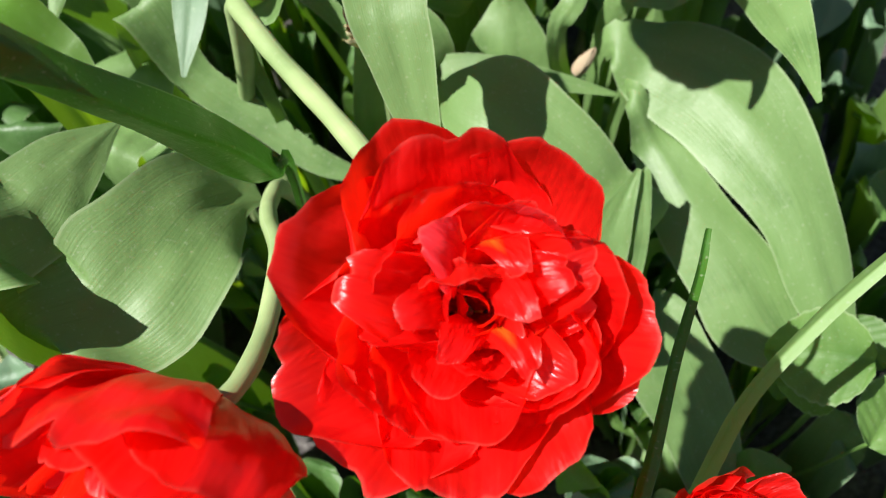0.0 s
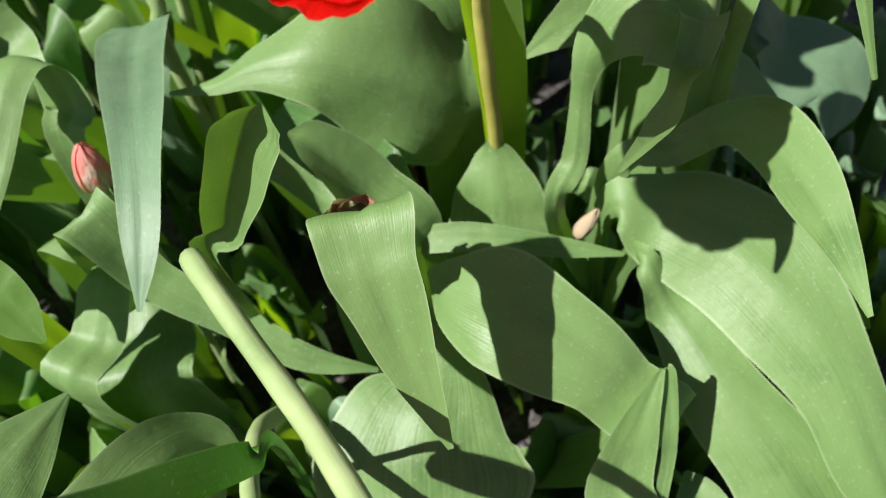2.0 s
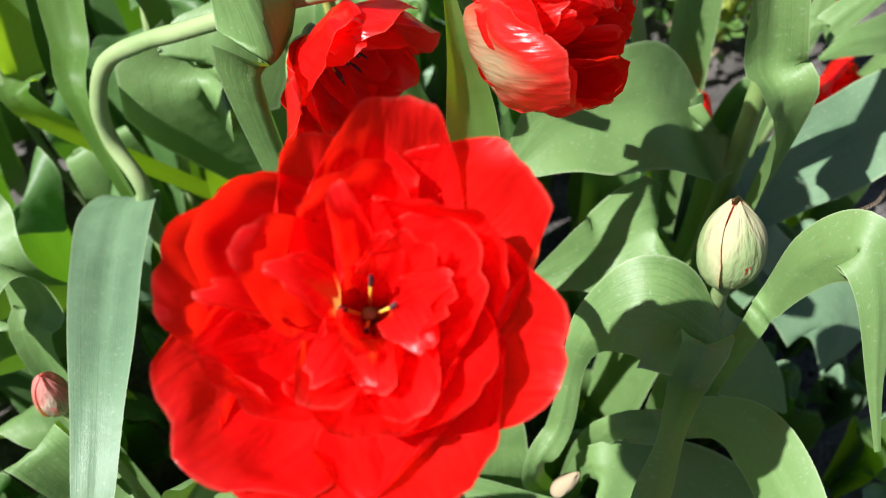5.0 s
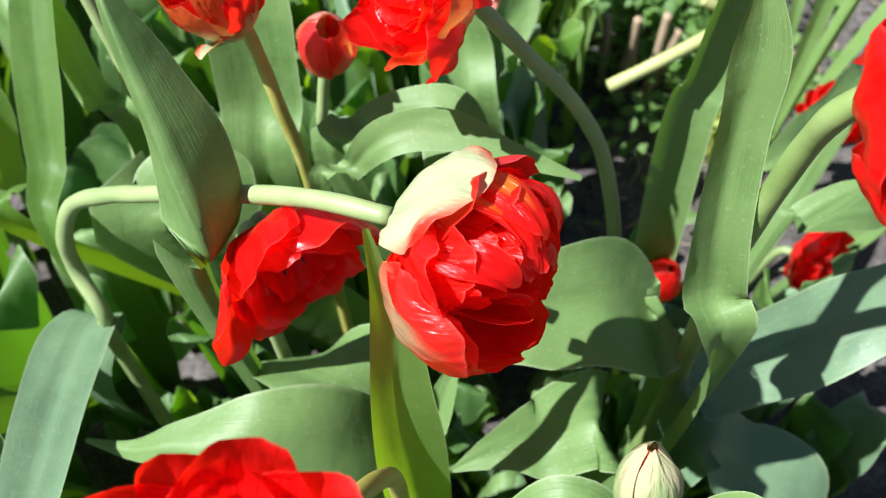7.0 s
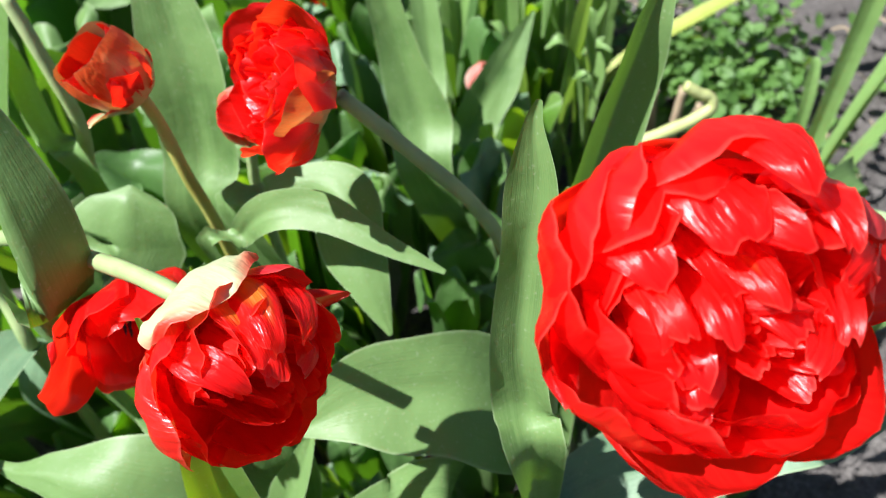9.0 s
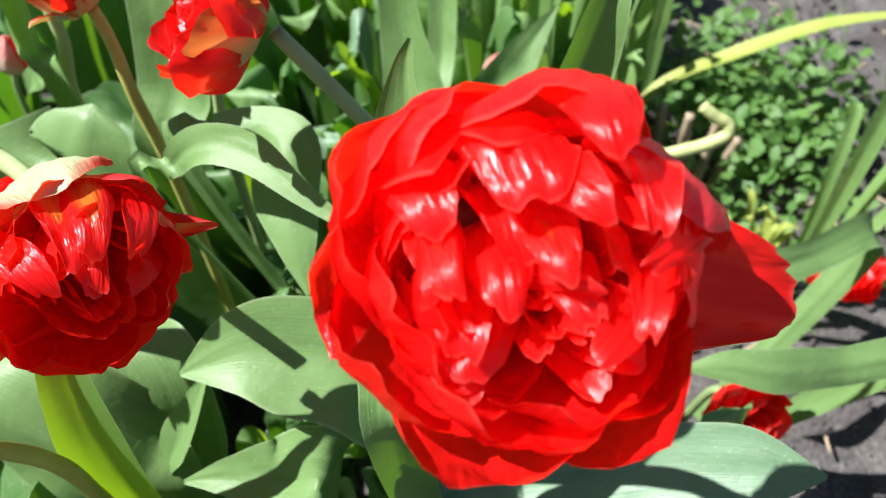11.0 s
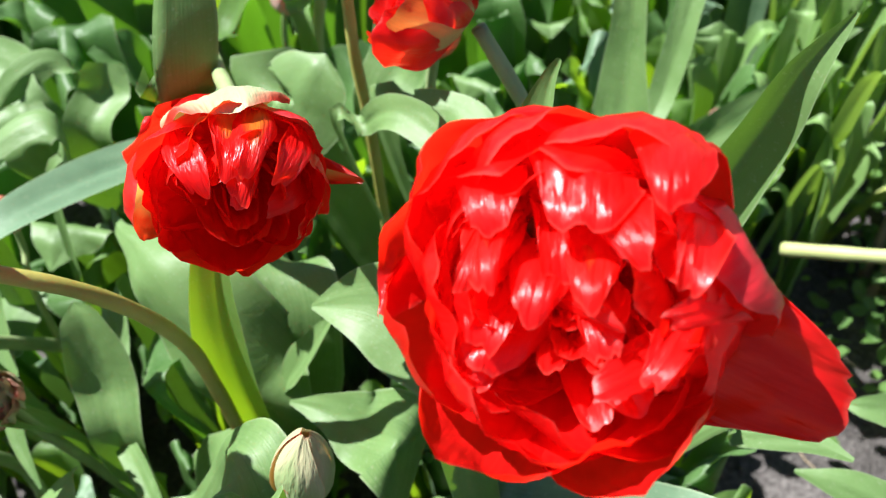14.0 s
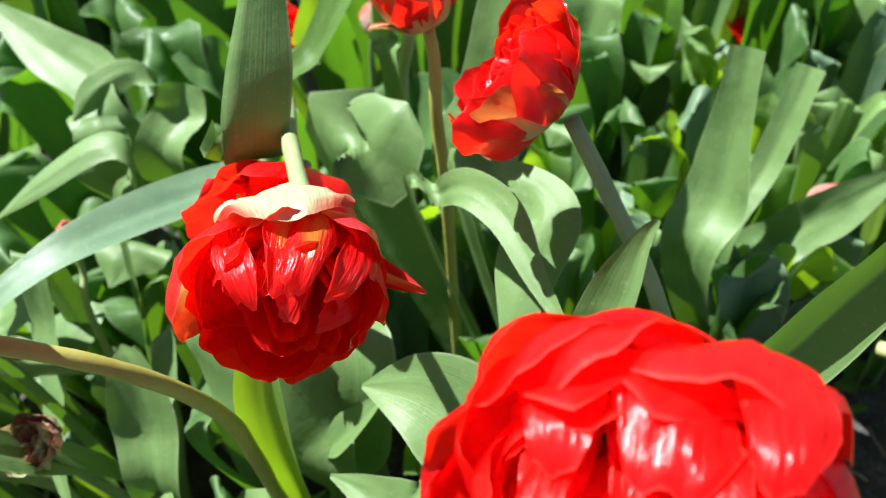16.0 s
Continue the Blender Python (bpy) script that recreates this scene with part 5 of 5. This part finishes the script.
spiky = new("yellow_green_shoot")
spiky.location = (0.167, 0.375, 0)
tagged(spiky, "small yellow-green shoot with spiky leaves on the soil", "plant")
PLANTS["spiky"] = spiky
for i in range(26):
    wild_leaf("spiky", 16.7 + rng.uniform(-1.6, 1.6), 37.5 + rng.uniform(-1.6, 1.6), rng.uniform(3.5, 9), rng.uniform(1, 2.6), i * 97, 990 + i, 0.34, YELLOW_GREEN)
hook = new("yellow_stalk")
hook.location = (0.10, 0.33, 0)
tagged(hook, "cut yellowed stalk with a hooked end", "stalk")
PLANTS["hook"] = hook
stem("hook", [(3.7, 29.7, 16.5), (6.6, 30.2, 18.2), (9.1, 31.1, 19.2), (10.6, 31.8, 19.8), (11.4, 32.3, 20.4), (11.2, 32.6, 21.0), (10.4, 32.5, 21.4), (9.4, 32.5, 22.0)], 0.42, YELLOW, False)


def patch(name, label, centre, spread, number, size, mat, seed, height):
    """Many small rounded leaves in one low mat."""
    r = random.Random(seed)
    verts, faces, uvs = [], [], []
    for i in range(number):
        x, y = r.gauss(centre[0], spread[0]), r.gauss(centre[1], spread[1])
        z = r.uniform(0.4, height)
        m = Euler((r.uniform(-0.8, 0.8), r.uniform(-0.8, 0.8), r.uniform(0, 6.28))).to_matrix()
        w = size * r.uniform(0.6, 1.3)
        k = len(verts)
        for u, v, d in ((-1.0, 0, 0), (-0.4, 0.55, 0.12), (0.4, 0.6, 0.12), (1.1, 0, 0.05), (0.4, -0.6, 0.12), (-0.4, -0.55, 0.12), (0, 0, -0.08)):
            verts.append((Vector((x, y, z)) + m @ Vector((u * w, v * w, d * w))) * CM)
            uvs.append((v / 2 + 0.5, u / 2 + 0.5))
        faces += [(k + a, k + (a + 1) % 6, k + 6) for a in range(6)]
    ob = link_mesh(name, verts, faces, uvs, mat, None)
    return tagged(ob, label, "weeds", kind="stuff")


patch("weeds", "low mat of small green weeds on the soil", (13, 55), (6, 6), 1100, 0.8, WEED, 3, 5.5)
patch("weeds", "thin scatter of small green weeds on bare soil", (14, 42), (6, 5), 160, 0.8, WEED, 6, 3)
patch("weeds", "sparse small weeds at the bed's far corner", (-52, 50), (9, 9), 300, 1.2, WEED, 4, 5)

# clods and pebbles
r = random.Random(8)
verts, faces, uvs = [], [], []
ico = bmesh.new()
bmesh.ops.create_icosphere(ico, subdivisions=1, radius=1)
ico_v, ico_f = [v.co.copy() for v in ico.verts], [[v.index for v in f.verts] for f in ico.faces]
for i in range(3200):
    x, y = r.uniform(-20, 60), r.uniform(-45, 95)
    w = min(1.3, abs(r.gauss(0.12, 0.22)) + 0.08)
    k = len(verts)
    for q in ico_v:
        s = w * r.uniform(0.7, 1.15)
        verts.append(((x + q.x * s) * CM, (y + q.y * s) * CM, (q.z * s * 0.75 - 0.6) * CM))
        uvs.append((0.5, 0.5))
    faces += [tuple(k + a for a in f) for f in ico_f]
tagged(link_mesh("clods", verts, faces, uvs, SOIL, None), "small dry clods and crumbs of soil", "soil", kind="stuff")


straws, sfaces, suv = [], [], []
for i in range(90):
    x, y, a = r.uniform(0, 45), r.uniform(15, 75), r.uniform(0, 6.28)
    ln = r.uniform(1.2, 5)
    pts = spline([(x, y, 0.1), (x + ln * 0.5 * math.cos(a), y + ln * 0.5 * math.sin(a), r.uniform(0.2, 0.9)), (x + ln * math.cos(a + 0.3), y + ln * math.sin(a + 0.3), 0.2)], 6)
    v, f, u = tube(pts, [r.uniform(0.05, 0.14)] * 6, 5)
    k = len(straws)
    straws += v
    suv += u
    sfaces += [tuple(k + q for q in face) for face in f]
tagged(link_mesh("straw_litter", straws, sfaces, suv, DRY, None), "bits of dry straw lying on the soil", "straw", kind="stuff")


def toothed_leaf(owner, centre, facing, size, seed, tip=90):
    """A strawberry-like leaflet with a toothed rim and sunken side veins."""
    rot = frame_of(facing, radians(tip))
    nu, nv = 31, 17
    verts, uvs = [], []
    for i in range(nu):
        u = i / (nu - 1)
        wide = 0.62 * math.sin(math.pi * (0.03 + 0.95 * u) ** 0.85) ** 0.75
        for j in range(nv):
            v = 2 * j / (nv - 1) - 1
            tooth = 1 + (0.07 * (2 * abs((u * 9) % 1 - 0.5)) if abs(v) == 1 else 0)
            rib = abs((u * 7 - abs(v) * 1.6) % 1 - 0.5)
            z = size * (0.07 * rib * min(1, 3 * abs(v)) + 0.16 * abs(v) - 0.22 * (u - 0.4) ** 2)
            verts.append((Vector(centre) + rot @ Vector(((u - 0.1) * size * 1.35, v * wide * size * tooth, z))) * CM)
            uvs.append(((v + 1) / 2, u))
    return link_mesh("leaflet", verts, grid(nu, nv), uvs, WEED, owner)


for x, y, key in ((-40.3, -19.4, "tuft_a"), (-68.0, -4.0, "tuft_b")):
    tuft = new("dry_grass_tuft")
    tuft.location = (x * CM, y * CM, 0)
    tagged(tuft, "tuft of thin pale dry grass in the bed", "grass", "dry grass tufts")
    PLANTS[key] = tuft
    for i in range(34):
        wild_leaf(key, x + r.uniform(-3, 3), y + r.uniform(-3, 3), r.uniform(5, 13), r.uniform(3, 8), r.uniform(0, 360), 1300 + i, r.uniform(0.10, 0.2), STRAW)


berry = new("strawberry_plant")
berry.location = (0.02, -0.22, 0)
tagged(berry, "low strawberry plant with toothed green leaves", "weed")
PLANTS["berry"] = berry
toothed_leaf(berry, (2.4, -25.2, 20.9), (-0.30, -0.40, 0.9), 3.0, 0, 200)
stem("berry", [(2.3, -24.3, 10.4), (2.4, -25.2, 20.8)], 0.09, WEED)
toothed_leaf(berry, (2.9, -27.5, 18.2), (0.10, -0.50, 0.9), 2.6, 1, 40)
stem("berry", [(2.6, -25.8, 9.1), (2.9, -27.5, 18.1)], 0.09, WEED)
toothed_leaf(berry, (1.8, -25.3, 18.5), (0.20, -0.20, 0.9), 2.2, 2, 120)
stem("berry", [(1.9, -24.3, 9.2), (1.8, -25.3, 18.4)], 0.09, WEED)
toothed_leaf(berry, (1.3, -19.1, 14.4), (0.00, -0.40, 0.9), 2.4, 3, 60)
stem("berry", [(1.5, -20.0, 7.2), (1.3, -19.1, 14.3)], 0.09, WEED)
toothed_leaf(berry, (4.6, -21.3, 16.0), (-0.20, -0.30, 0.9), 2.0, 4, 330)
stem("berry", [(3.8, -21.5, 8.0), (4.6, -21.3, 15.9)], 0.09, WEED)
toothed_leaf(berry, (9.1, -14.6, 14.6), (0.30, -0.30, 0.9), 2.4, 5, 10)
stem("berry", [(6.9, -16.8, 7.3), (9.1, -14.6, 14.5)], 0.09, WEED)
